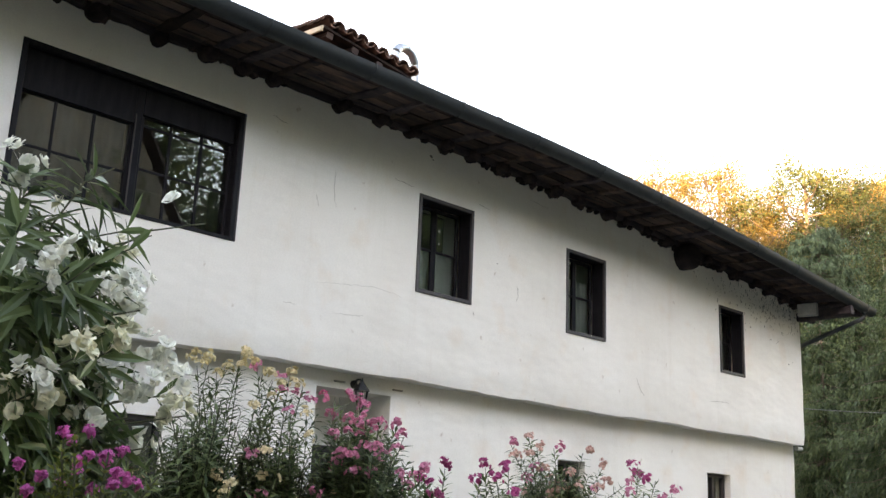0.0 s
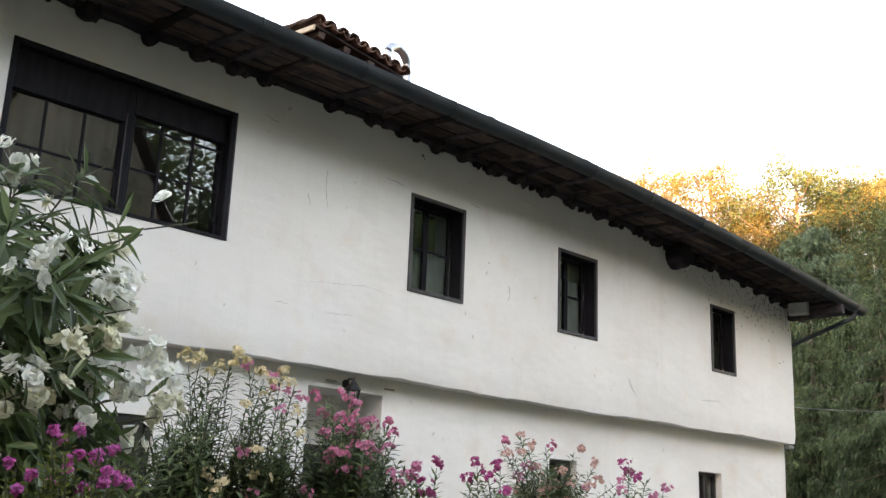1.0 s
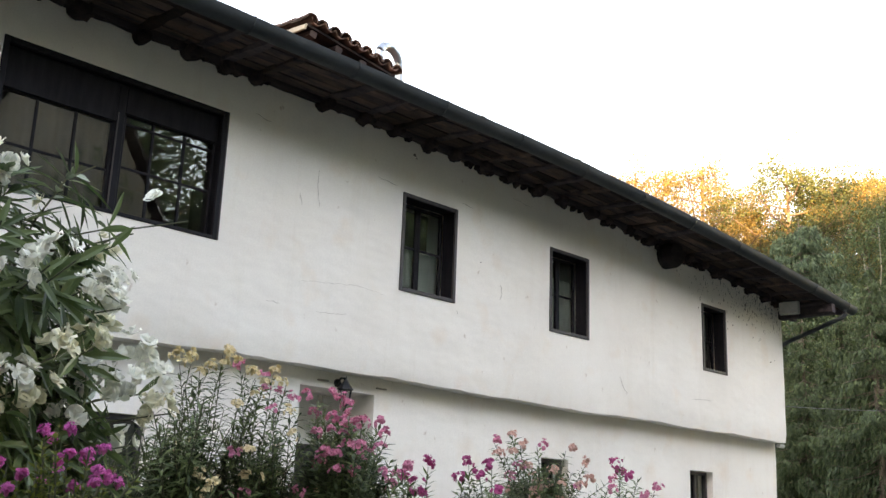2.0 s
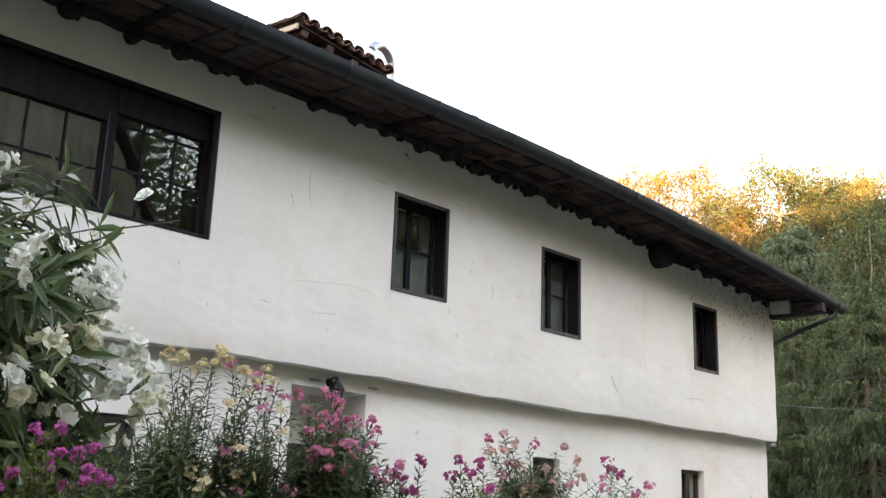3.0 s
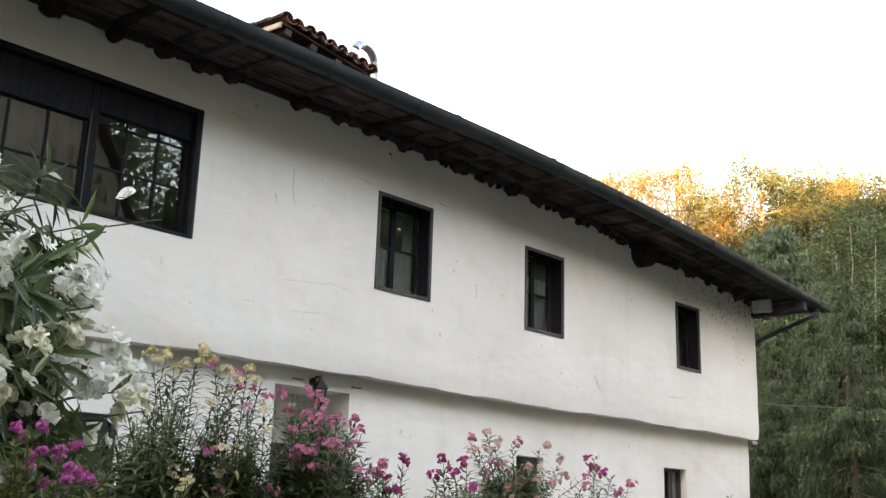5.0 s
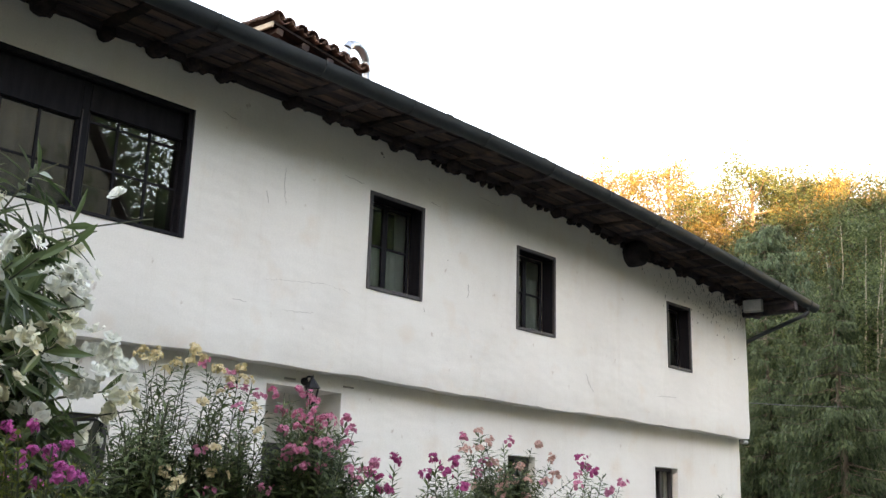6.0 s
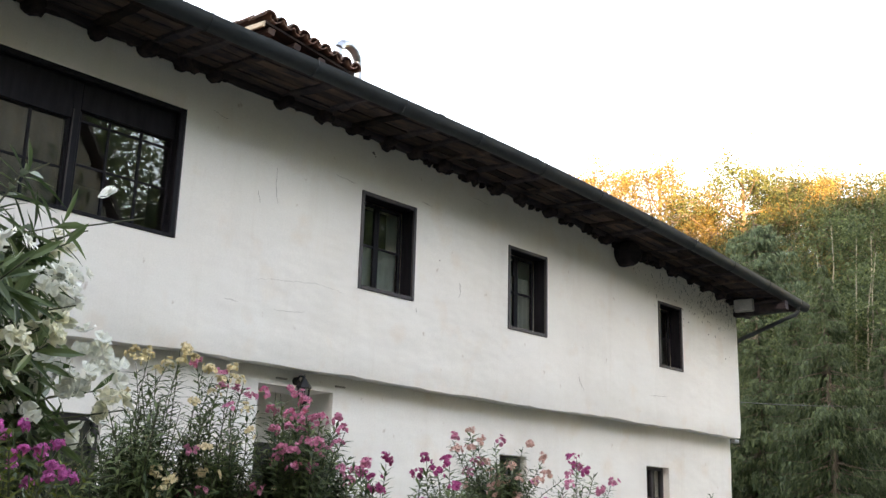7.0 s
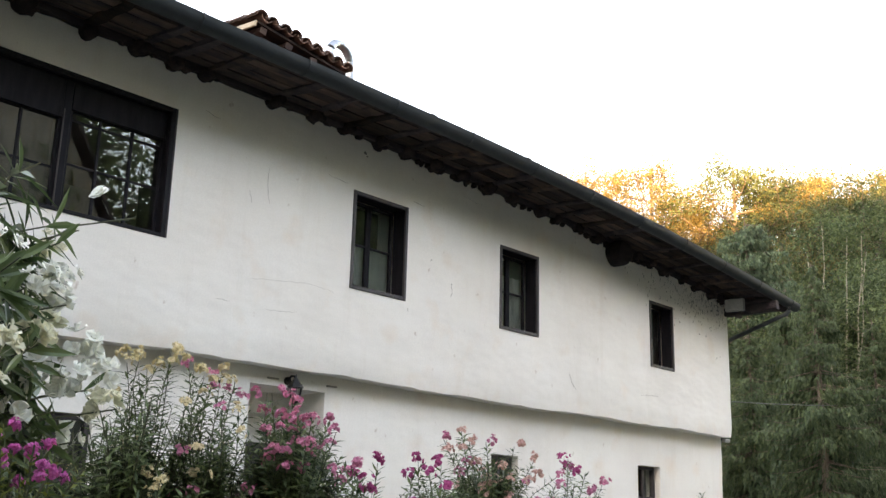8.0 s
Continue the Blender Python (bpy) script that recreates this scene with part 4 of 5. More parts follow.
def bloom(verts, faces, c, axis, size, r, petals=5):
    """One open flower: broad cupped petals round a short throat."""
    axis = axis.normalized()
    a = axis.orthogonal().normalized()
    b = axis.cross(a)
    turn = r.uniform(0, 6.28)
    hub = len(verts)
    verts.append(c)
    for k in range(petals + 3):
        inner = k >= petals
        g = turn + (k + 0.5 * inner) * 2 * math.pi / (3 if inner else petals) + r.uniform(-0.2, 0.2)
        d = a * math.cos(g) + b * math.sin(g)
        s = axis.cross(d)
        lift = r.uniform(1.1, 1.8) if inner else r.uniform(0.1, 0.9)
        full = 0.62 if inner else r.uniform(0.85, 1.05)
        n0 = len(verts) - 1
        for t, w in ((0.45, 0.24), (0.85, 0.30)):
            for e in (-1, 1):
                verts.append(c + d * (size * 0.5 * t * full) + s * (e * w * full * size * r.uniform(0.75, 1.05)) + axis * (size * 0.42 * t * lift * full + r.uniform(-0.05, 0.11) * size))
        verts.append(c + d * (size * 0.52 * full) + axis * (size * 0.42 * lift * full * r.uniform(0.5, 1.0)))
        faces.extend(((hub, n0 + 1, n0 + 2), (n0 + 1, n0 + 3, n0 + 4, n0 + 2), (n0 + 3, n0 + 5, n0 + 4)))
    return hub


def oleander(name, label, base, stems, height, spread, leaf, leaf_mat, petal_mat, seed, leaf_len=0.12, flower=0.045, share=0.5, per_head=(4, 8),
             lean=(0, 0), whorl=0.035, leafy=0.55, heroes=(), group="oleanders before the house", twigs=2, least=0.72, bare=None, arch=0.0, upright=1.0, more=1, limp=1.0):
    """A many-stemmed shrub. Stems spread from one stool, fork near their ends, carry whorls of narrow leaves, and end in flower heads."""
    r = random.Random(seed)
    bush = thing(name, base, label, "shrub", group)
    lv, lf = [], []
    sm = bmesh.new()
    heads = []

    def shoot(path, rad, clear=0.0):
        """Leaves along a bent shoot from the share leafy of its length."""
        n = len(path) - 1
        total = sum((q - p).length for p, q in zip(path, path[1:]))
        tube(sm, path, [rad * (1 - 0.65 * k / n) for k in range(n + 1)], 5, caps=False)
        s, turn = total * leafy, r.uniform(0, 6)
        while s < total - clear:
            f = s / total * n
            k = min(int(f), n - 1)
            p = path[k].lerp(path[k + 1], f - k)
            d = (path[k + 1] - path[k]).normalized()
            a = d.orthogonal().normalized()
            b = d.cross(a)
            young = (s / total - leafy) / (1 - leafy)
            s += whorl * r.uniform(0.75, 1.3)
            if bare and bare(p) and r.random() < 0.85:
                continue
            for j in range(3):
                g = turn + j * 2.09 + r.uniform(-0.35, 0.35)
                out = a * math.cos(g) + b * math.sin(g)
                rise = (0.18 + 0.62 * young) * upright + r.uniform(-0.3, 0.3)
                dd = (out + d * rise).normalized()
                ln = leaf_len * r.uniform(0.7, 1.15) * (1.05 - 0.35 * young)
                blade(lv, lf, p, dd, d, ln, ln * leaf * r.uniform(0.85, 1.15), limp * r.uniform(0.08, 0.65) * (1.2 - young), leaf_len < 0.13)
            turn += 1.05

    def grow(tip, rad=0.009, forks=twigs, clear=0.0):
        foot = Vector((r.gauss(0, 0.10), r.gauss(0, 0.10), 0))
        tip = Vector(tip)
        bow = Vector((tip.x * (0.35 - arch), tip.y * (0.35 - arch), tip.z * (0.62 + 0.45 * arch))) + Vector((r.gauss(0, 0.03), r.gauss(0, 0.03), 0))
        sway, ph = Vector((r.gauss(0, 1), r.gauss(0, 1), 0)) * (0.03 + 0.02 * twigs), r.uniform(0, 6)
        path = []
        for k in range(9):
            t = k / 8
            path.append(foot * (1 - t) ** 2 + bow * 2 * t * (1 - t) + tip * t * t + sway * (t * t * math.sin(t * 5 + ph)))
        shoot(path, rad, clear)
        ends = [(path[-1], (path[-1] - path[-2]).normalized())]
        for _ in range(forks):
            k = r.choice((4, 5, 5, 6))
            p = path[k]
            d = (path[k + 1] - path[k]).normalized()
            o = Vector((r.gauss(0, 1), r.gauss(0, 1), 0.2)).normalized()
            ln = (path[-1] - p).length * r.uniform(0.6, 0.95)
            q = [p + (d * 0.85 + o * 0.5) * (ln * u / 4) + Vector((0, 0, 0.06 * ln * (u / 4) ** 2)) for u in range(5)]
            shoot(q, rad * 0.6)
            ends.append((q[-1], (q[-1] - q[-2]).normalized()))
        for e in ends:
            if r.random() < share and (height < 2.1 or leaf_len < 0.13 or e[0].z > 1.62):
                heads.append(e)

    for i in range(stems):
        g = r.uniform(0, 2 * math.pi)
        q = math.sqrt(r.random())
        z = height * (1 - 0.30 * q * q) * r.uniform(least, 1.0)
        grow((lean[0] + spread[0] * q * math.cos(g), lean[1] + spread[1] * q * math.sin(g), z))
    for h in heroes:
        grow(h[:3], rad=0.0055, forks=0, clear=leaf_len * 0.5 if h[3:] != (0,) else 0.0)
        if len(h) == 3 or h[3]:
            heads.append((Vector(h[:3]), Vector((0, 0, 1)), h[3] if len(h) > 3 else 0))
    part("stem_growth", sm, STEM, bush)["kind"] = "stuff"
    part("foliage", pieces("foliage", lv, lf, leaf_mat), leaf_mat, bush)["kind"] = "stuff"
    for p, d, *size in heads:
        fv, ff = [p - d * 0.01], []
        for _ in range((size[0] * more if size[0] > 1 else 1) if size and size[0] else r.randint(*per_head)):
            o = Vector((r.gauss(0, 1), r.gauss(0, 1), r.gauss(0.5, 0.7))).normalized()
            hub = bloom(fv, ff, p + o * (flower * r.uniform(0.3, 1.1)) + d * flower * 0.3, (o + d * 0.4), flower * r.uniform(0.75, 1.1), r)
            fv.append(fv[hub].lerp(fv[0], 0.5) + Vector((0.002, 0.002, 0)))
            ff.append((0, len(fv) - 1, hub))
        mat = petal_mat if not isinstance(petal_mat, tuple) else r.choice(petal_mat)
        part("flower_head", pieces("flower_head", fv, ff, mat), mat, bush)
    return bush


def ball_of_flowers(base, seed):
    """Low shrub with yellow-green leaves and dense magenta heads."""
    return oleander("flowering_shrub", "low shrub with yellow-green leaves and magenta flower heads", base, 120, 1.53, (0.20, 0.16), 0.42, LEAF_YEL, PETAL_MAG, seed,
                    leaf_len=0.032, flower=0.011, share=0.05, per_head=(14, 22), whorl=0.017, leafy=0.72, group="", twigs=1, least=0.90,
                    heroes=((-0.01, -0.11, 1.53), (-0.03, -0.05, 1.53), (0.01, -0.04, 1.48), (0.06, -0.05, 1.48), (0.03, -0.15, 1.46), (0.06, -0.14, 1.45), (0.03, -0.07, 1.43), (0.10, -0.10, 1.44), (-0.08, -0.04, 1.42), (0.05, -0.13, 1.50), (0.02, -0.06, 1.49), (0.01, 0.00, 1.52), (0.03, -0.15, 1.44), (0.03, -0.11, 1.49), (-0.04, 0.00, 1.45), (-0.06, 0.06, 1.47)))


# the tall white oleander close by: its open flowers, then its leafy shoots
WHITE_HEADS = ((-0.00, -0.06, 2.17, 3), (0.39, -0.13, 2.12, 1), (0.07, -0.17, 2.06, 1), (0.02, -0.39, 1.90, 2), (0.28, -0.06, 1.99, 3), (0.28, -0.11, 1.92, 3), (0.27, -0.14, 1.85, 4), (0.25, -0.16, 1.78, 4), (0.13, -0.32, 1.73, 3), (0.05, -0.35, 1.70, 2), (-0.00, -0.30, 1.63, 4), (0.03, -0.31, 1.60, 3), (-0.03, -0.26, 1.59, 3), (0.34, -0.17, 1.74, 5), (0.38, -0.18, 1.68, 4), (0.28, -0.22, 1.65, 3), (0.40, -0.18, 1.62, 4), (0.16, -0.23, 1.59, 2), (0.21, -0.23, 1.66, 3), (0.36, -0.11, 1.54, 2), (0.11, -0.34, 1.85, 3), (-0.00, -0.32, 1.89, 2), (-0.02, -0.29, 1.86, 2))
LOW_SHOOTS = ((0.20, -0.15, 1.48, 0), (0.29, -0.11, 1.53, 0), (0.33, -0.13, 1.48, 0), (0.24, -0.17, 1.44, 0), (0.13, -0.22, 1.45, 0), (0.34, -0.10, 1.57, 0), (0.11, -0.21, 1.49, 0), (0.41, -0.06, 1.47, 0), (0.05, -0.21, 1.46, 0), (0.34, -0.06, 1.44, 0))
WHITE_SHOOTS = ((0.17, -0.17, 2.19, 0), (0.29, -0.16, 2.05, 0), (0.26, -0.14, 2.07, 0), (0.26, -0.18, 2.01, 0), (0.23, -0.18, 1.87, 0), (0.11, -0.19, 2.00, 0), (0.03, -0.07, 2.11, 0), (-0.02, -0.13, 1.98, 0), (0.18, -0.16, 1.94, 0), (0.07, -0.15, 1.81, 0), (0.23, -0.15, 1.79, 0), (0.20, -0.16, 1.69, 0), (0.12, -0.20, 1.64, 0), (0.05, -0.24, 1.52, 0), (0.14, -0.26, 1.53, 0), (0.25, -0.17, 1.60, 0), (-0.01, -0.13, 1.76, 0))
oleander("oleander", "tall oleander with white double flowers and long dark green leaves", (0.88, -5.58, 0), 2, 1.90, (0.16, 0.20), 0.175, LEAF_OLE, (PETAL_WHITE, PETAL_WHITE, PETAL_IVORY), 21,
         leaf_len=0.150, flower=0.050, share=0.0, per_head=(2, 4), whorl=0.046, leafy=0.77, twigs=1, least=0.74, arch=0.8, upright=0.5, more=2, limp=0.4,
         bare=lambda p: 0.69 * p.x - 0.72 * p.y > 0.275 - 0.07 * min(1.0, max(0.0, p.z - 1.75) / 0.3), heroes=WHITE_HEADS + WHITE_SHOOTS + LOW_SHOOTS)
ball_of_flowers((0.87, -6.08, 0), 5)
oleander("oleander", "oleander with cream flowers and thin grey-green leaves", (3.08, -2.90, 0), 54, 2.18, (0.42, 0.36), 0.19, LEAF_OLE2, PETAL_CREAM, 31, more=3,
         leaf_len=0.115, flower=0.036, share=0.03, upright=0.6, per_head=(3, 5), whorl=0.038, leafy=0.30, least=0.72, twigs=3, heroes=((-0.10, -0.02, 2.23, 3), (0.00, -0.02, 2.23, 3), (-0.11, -0.10, 2.17, 3), (0.10, -0.25, 2.25, 3), (0.08, -0.24, 2.18, 3), (0.11, -0.30, 2.20, 3), (0.00, -0.13, 2.12, 3), (0.05, -0.16, 2.16, 3), (0.22, -0.29, 2.15, 3), (0.26, -0.29, 2.13, 3), (0.29, -0.34, 2.09, 3), (0.29, -0.28, 2.02, 3), (0.13, -0.33, 1.96, 3), (-0.05, -0.30, 1.58, 3), (-0.08, -0.49, 1.52, 3), (-0.03, -0.34, 1.48, 3), (-0.08, 0.05, 2.02, 3)))
oleander("oleander", "oleander with pale pink and cream flowers", (3.50, -3.05, 0), 52, 2.08, (0.27, 0.30), 0.20, LEAF_OLE2, (PETAL_CREAM, PETAL_PINK, PETAL_PINK), 37, more=3,
         leaf_len=0.11, flower=0.036, share=0.04, upright=0.6, per_head=(3, 5), whorl=0.036, leafy=0.28, least=0.74, twigs=3, heroes=((-0.15, 0.04, 2.20, 3), (0.04, -0.04, 2.19, 3), (-0.01, -0.17, 2.11, 3), (-0.03, -0.06, 2.08, 3), (0.01, -0.13, 2.05, 3), (0.04, -0.24, 2.02, 3), (-0.02, -0.28, 1.93, 3), (-0.29, -0.19, 1.69, 3), (-0.24, -0.24, 1.71, 3), (-0.20, -0.18, 1.57, 3), (-0.07, -0.39, 1.80, 3), (-0.01, 0.00, 2.15, 3)))
oleander("oleander", "dense oleander topped with pink flowers", (4.00, -3.19, 0), 190, 1.98, (0.27, 0.32), 0.24, LEAF_OLE2, PETAL_PINK, 41, more=3,
         leaf_len=0.105, flower=0.036, share=0.05, upright=0.7, per_head=(3, 5), whorl=0.025, leafy=0.22, least=0.74, heroes=((-0.21, 0.09, 2.07, 3), (-0.06, 0.05, 2.09, 3), (-0.13, -0.14, 2.04, 3), (-0.10, -0.15, 2.01, 3), (-0.25, -0.21, 1.92, 3), (-0.17, -0.26, 1.94, 3), (-0.23, -0.28, 1.89, 3), (-0.15, -0.31, 1.89, 3), (-0.12, -0.33, 1.90, 3), (-0.03, -0.37, 1.91, 3), (-0.09, -0.47, 1.84, 3), (-0.23, -0.01, 1.96, 3), (-0.32, -0.28, 1.84, 3), (-0.18, -0.24, 1.84, 3), (-0.25, -0.45, 1.76, 3), (-0.21, -0.31, 1.77, 3), (-0.33, -0.26, 1.73, 3), (-0.32, -0.21, 1.69, 3), (-0.32, -0.34, 1.72, 3), (-0.29, -0.32, 1.62, 3), (-0.14, -0.29, 1.63, 3), (-0.08, -0.33, 1.72, 3), (-0.08, -0.48, 1.62, 3), (-0.08, -0.43, 1.76, 3), (-0.29, -0.12, 1.84, 3)))
oleander("oleander", "low oleander with pink flowers beside the dense one", (4.52, -3.25, 0), 50, 1.62, (0.26, 0.25), 0.21, LEAF_OLE2, (PETAL_PINK, PETAL_DEEP), 43, more=3,
         leaf_len=0.11, flower=0.045, share=0.12, per_head=(3, 6), whorl=0.034, leafy=0.32, heroes=((-0.13, -0.01, 1.63, 3), (-0.02, 0.02, 1.63, 3), (-0.13, -0.19, 1.58, 3), (-0.03, -0.20, 1.70, 3), (-0.20, -0.04, 1.58, 3), (-0.16, -0.15, 1.68, 3), (-0.06, -0.15, 1.52, 3)))
oleander("oleander", "low oleander with sparse deep pink flowers", (5.24, -3.20, 0), 84, 1.72, (0.42, 0.30), 0.21, LEAF_OLE2, PETAL_DEEP, 47, more=3,
         leaf_len=0.125, flower=0.044, share=0.04, upright=0.5, arch=0.2, per_head=(3, 5), whorl=0.036, leafy=0.33, heroes=((-0.18, -0.04, 1.75, 3), (0.00, -0.08, 1.74, 3), (-0.12, -0.25, 1.57, 3), (-0.23, -0.00, 1.65, 3), (-0.18, -0.15, 1.67, 3)))
oleander("oleander", "oleander with peach flowers before the lower window", (6.12, -2.98, 0), 185, 1.90, (0.52, 0.40), 0.21, LEAF_OLE2, (PETAL_PEACH, PETAL_PEACH, PETAL_PINK), 53, more=3,
         leaf_len=0.105, flower=0.040, share=0.06, upright=0.5, arch=0.25, per_head=(3, 6), whorl=0.036, leafy=0.30, heroes=((-0.39, 0.07, 1.95, 3), (-0.26, 0.06, 2.01, 3), (-0.47, -0.01, 1.86, 3), (-0.29, -0.09, 1.93, 3), (-0.24, -0.22, 1.93, 3), (-0.38, -0.07, 1.87, 3), (-0.31, -0.07, 1.77, 3), (-0.23, -0.07, 1.77, 3), (-0.28, 0.03, 1.70, 3), (-0.04, -0.13, 1.63, 3), (-0.01, -0.33, 1.91, 3), (0.15, -0.34, 1.82, 3), (0.07, -0.44, 1.70, 3), (0.04, -0.11, 1.77, 3), (-0.23, -0.17, 1.61, 3), (-0.07, -0.05, 1.67, 3), (-0.02, -0.23, 1.66, 3), (0.12, -0.31, 1.66, 3)))
oleander("oleander", "small oleander with deep pink flowers", (6.96, -3.16, 0), 66, 1.72, (0.36, 0.30), 0.20, LEAF_OLE2, (PETAL_DEEP, PETAL_PINK), 59, more=3,
         leaf_len=0.10, flower=0.044, share=0.08, upright=0.5, arch=0.2, per_head=(3, 7), whorl=0.034, leafy=0.33, heroes=((-0.25, -0.11, 1.85, 3), (-0.14, -0.07, 1.79, 3), (-0.27, -0.25, 1.74, 3), (-0.03, -0.34, 1.66, 3), (-0.30, -0.11, 1.64, 3), (-0.14, -0.30, 1.61, 3)))
oleander("oleander", "pale oleander far along the wall", (9.72, -2.90, 0), 40, 1.78, (0.40, 0.35), 0.185, LEAF_OLE2, PETAL_CREAM, 61,
         leaf_len=0.10, flower=0.045, share=0.3, per_head=(3, 6), whorl=0.04, leafy=0.33)


# ---------------------------------------------------------------- trees
def leaf_cloud(centres, radii, count, size, seed, flat=0.75):
    """Leaves in clumps, most of them on a clump's outer shell and facing out and up; small quads."""
    rs = np.random.RandomState(seed)
    c, rad = np.array(centres), np.array(radii)
    k = rs.choice(len(c), count, p=rad ** 2 / (rad ** 2).sum())
    off = rs.normal(0, 1, (count, 3))
    off /= np.linalg.norm(off, axis=1)[:, None]
    face = off + np.array((0, 0, 0.45)) + rs.normal(0, 0.55, (count, 3))
    face /= np.linalg.norm(face, axis=1)[:, None]
    reach = rs.rand(count, 1) ** 0.33 + np.maximum(0, rs.normal(0, 0.10, (count, 1)))
    off *= reach * rad[k][:, None]
    off[:, 2] *= flat
    p = c[k] + off
    a = np.cross(face, rs.normal(0, 1, (count, 3)))
    a /= np.linalg.norm(a, axis=1)[:, None]
    b = np.cross(face, a)
    s = size * rs.uniform(0.6, 1.3, (count, 1))
    q = np.stack((p - a * s, p + b * s * 0.5, p + a * s, p - b * s * 0.5), 1).reshape(-1, 3)
    f = np.arange(count * 4).reshape(-1, 4)
    return q.tolist(), f.tolist()


def broad_tree(name, label, h, crown_r, seed, mat, leaves=15000, size=0.05, low=0.3, clump=0.6, limbs=24, bark=None):
    """A leaning trunk, limbs that fork into boughs, and a clump of leaves at the end of every twig."""
    r = random.Random(seed)
    tree = thing(name, (0, 0, 0), label, "tree", "trees behind the house")
    tm = bmesh.new()
    trunk = [Vector((0.12 * noise.noise(Vector((seed, k, 0))) * k, 0.12 * noise.noise(Vector((seed, k, 5))) * k, h * 0.9 * k / 9)) for k in range(10)]
    tube(tm, trunk, [0.014 * h * (1 - 0.9 * k / 9) + 0.015 for k in range(10)], 9)
    centres, radii = [], []
    for i in range(limbs):
        t = low + (0.97 - low) * (i + r.random()) / limbs
        k = min(int(t * 9), 8)
        p = trunk[k].lerp(trunk[k + 1], t * 9 - k)
        g = i * 2.4 + r.uniform(-0.6, 0.6)
        prof = math.sin(min(1.0, (t - low) / (1 - low) * 0.86 + 0.18) * math.pi) ** 0.7
        ln = crown_r * prof * r.uniform(0.65, 1.15) + 0.3
        q = p + Vector((math.cos(g) * ln, math.sin(g) * ln, ln * r.uniform(0.25, 0.8)))
        mid = p.lerp(q, 0.5) + Vector((0, 0, -0.08 * ln))
        tube(tm, [p, mid, q], [0.0055 * h * (1 - t * 0.6), 0.004 * h * (1 - t * 0.6), 0.012], 6, caps=False)
        for _ in range(4):
            w = r.uniform(0.35, 1.0)
            e = (mid.lerp(q, 2 * w - 1) if w > 0.5 else p.lerp(mid, 2 * w))
            tip = e + Vector((r.gauss(0, 0.24), r.gauss(0, 0.24), r.gauss(0.12, 0.20))) * (ln * 0.9)
            tube(tm, [e, tip], [0.014, 0.006], 4, caps=False)
            centres.append(tuple(tip))
            radii.append(clump * r.uniform(0.55, 1.25) * (0.75 + 0.25 * prof))
    for _ in range(5):
        centres.append(tuple(trunk[-1] + Vector((r.gauss(0, 0.5), r.gauss(0, 0.5), r.uniform(-0.06 * h, h * 0.06)))))
        radii.append(clump * r.uniform(0.5, 0.9))
    part("trunk", tm, bark or BARK, tree, smooth=60)
    v, f = leaf_cloud(centres, radii, leaves, size, seed)
    part("crown", pieces("crown", v, f, mat), mat, tree)["kind"] = "stuff"
    return tree


def conifer(name, label, h, rad, seed, mat, hang=0.34, width=0.020, taper=0.85):
    """Whorls of boughs that dip and lift at the tip, with branchlets hanging from them like fringes."""
    r = random.Random(seed)
    tree = thing(name, (0, 0, 0), label, "tree", "trees behind the house")
    tm = bmesh.new()
    tube(tm, [(0, 0, 0), (0.03, 0, h * 0.5), (0, 0.02, h)], [0.017 * h, 0.010 * h, 0.012], 9)
    v, f = [], []
    down = Vector((0, 0, -1))
    z = h * 0.05
    while z < h * 0.985:
        reach = rad * (1 - z / h) ** taper * r.uniform(0.8, 1.1) + 0.10
        for j in range(r.randint(5, 8)):
            g = r.uniform(0, 6.28)
            d = Vector((math.cos(g), math.sin(g), 0))
            across = Vector((-d.y, d.x, 0))
            ln = reach * r.uniform(0.65, 1.15)
            p = Vector((0, 0, z + r.uniform(-0.12, 0.12)))
            mid = p + d * ln * 0.55 + down * ln * r.uniform(0.10, 0.26)
            tip = p + d * ln + down * ln * r.uniform(0.10, 0.30)
            tube(tm, [p, mid, tip], [0.014 + 0.001 * h, 0.009, 0.004], 5, caps=False)
            n = int(10 + ln * 46)
            for q in range(n):
                t = 0.10 + 0.93 * (q + r.random()) / n
                c = p * (1 - t) ** 2 + mid * (2 * t * (1 - t)) + tip * t * t
                side = r.choice((-1, 1)) * r.random() ** 0.7 * 0.34 * ln * (1.1 - t * 0.85)
                c = c + across * side + down * abs(side) * 0.35
                long = hang * r.uniform(0.45, 1.25) * (0.55 + 0.45 * min(1.0, reach / rad * 1.6))
                lean = (d * r.uniform(0.1, 0.5) + across * (0.5 * side / max(ln, 0.1) + r.uniform(-0.15, 0.15)))
                for k in range(3):
                    a = c + (down + lean) * (long * k / 3)
                    w = (down * (0.7 + 0.3 * k) + lean + across * r.uniform(-0.55, 0.55) + d * r.uniform(-0.4, 0.4)).normalized()
                    u = w.cross(d * r.uniform(-1, 1) + across * r.uniform(-1, 1) + down * 0.3).normalized() * (width * r.uniform(0.7, 1.5) * (1 - 0.22 * k))
                    b = a + w * (long * 0.46)
                    n0 = len(v)
                    v.extend((a - w * 0.01, a.lerp(b, 0.4) + u, b, a.lerp(b, 0.4) - u))
                    f.append((n0, n0 + 1, n0 + 2, n0 + 3))
        z += h * 0.022 + 0.05
    part("trunk", tm, BARK, tree, smooth=60)
    part("crown", pieces("crown", v, f, mat), mat, tree)["kind"] = "stuff"
    return tree


def stand(ob, x, y, turn=0.0, s=1.0):
    m = pose(x, y, 0, 0, 0, turn) @ Matrix.Scale(s, 4)
    ob.matrix_basis = m


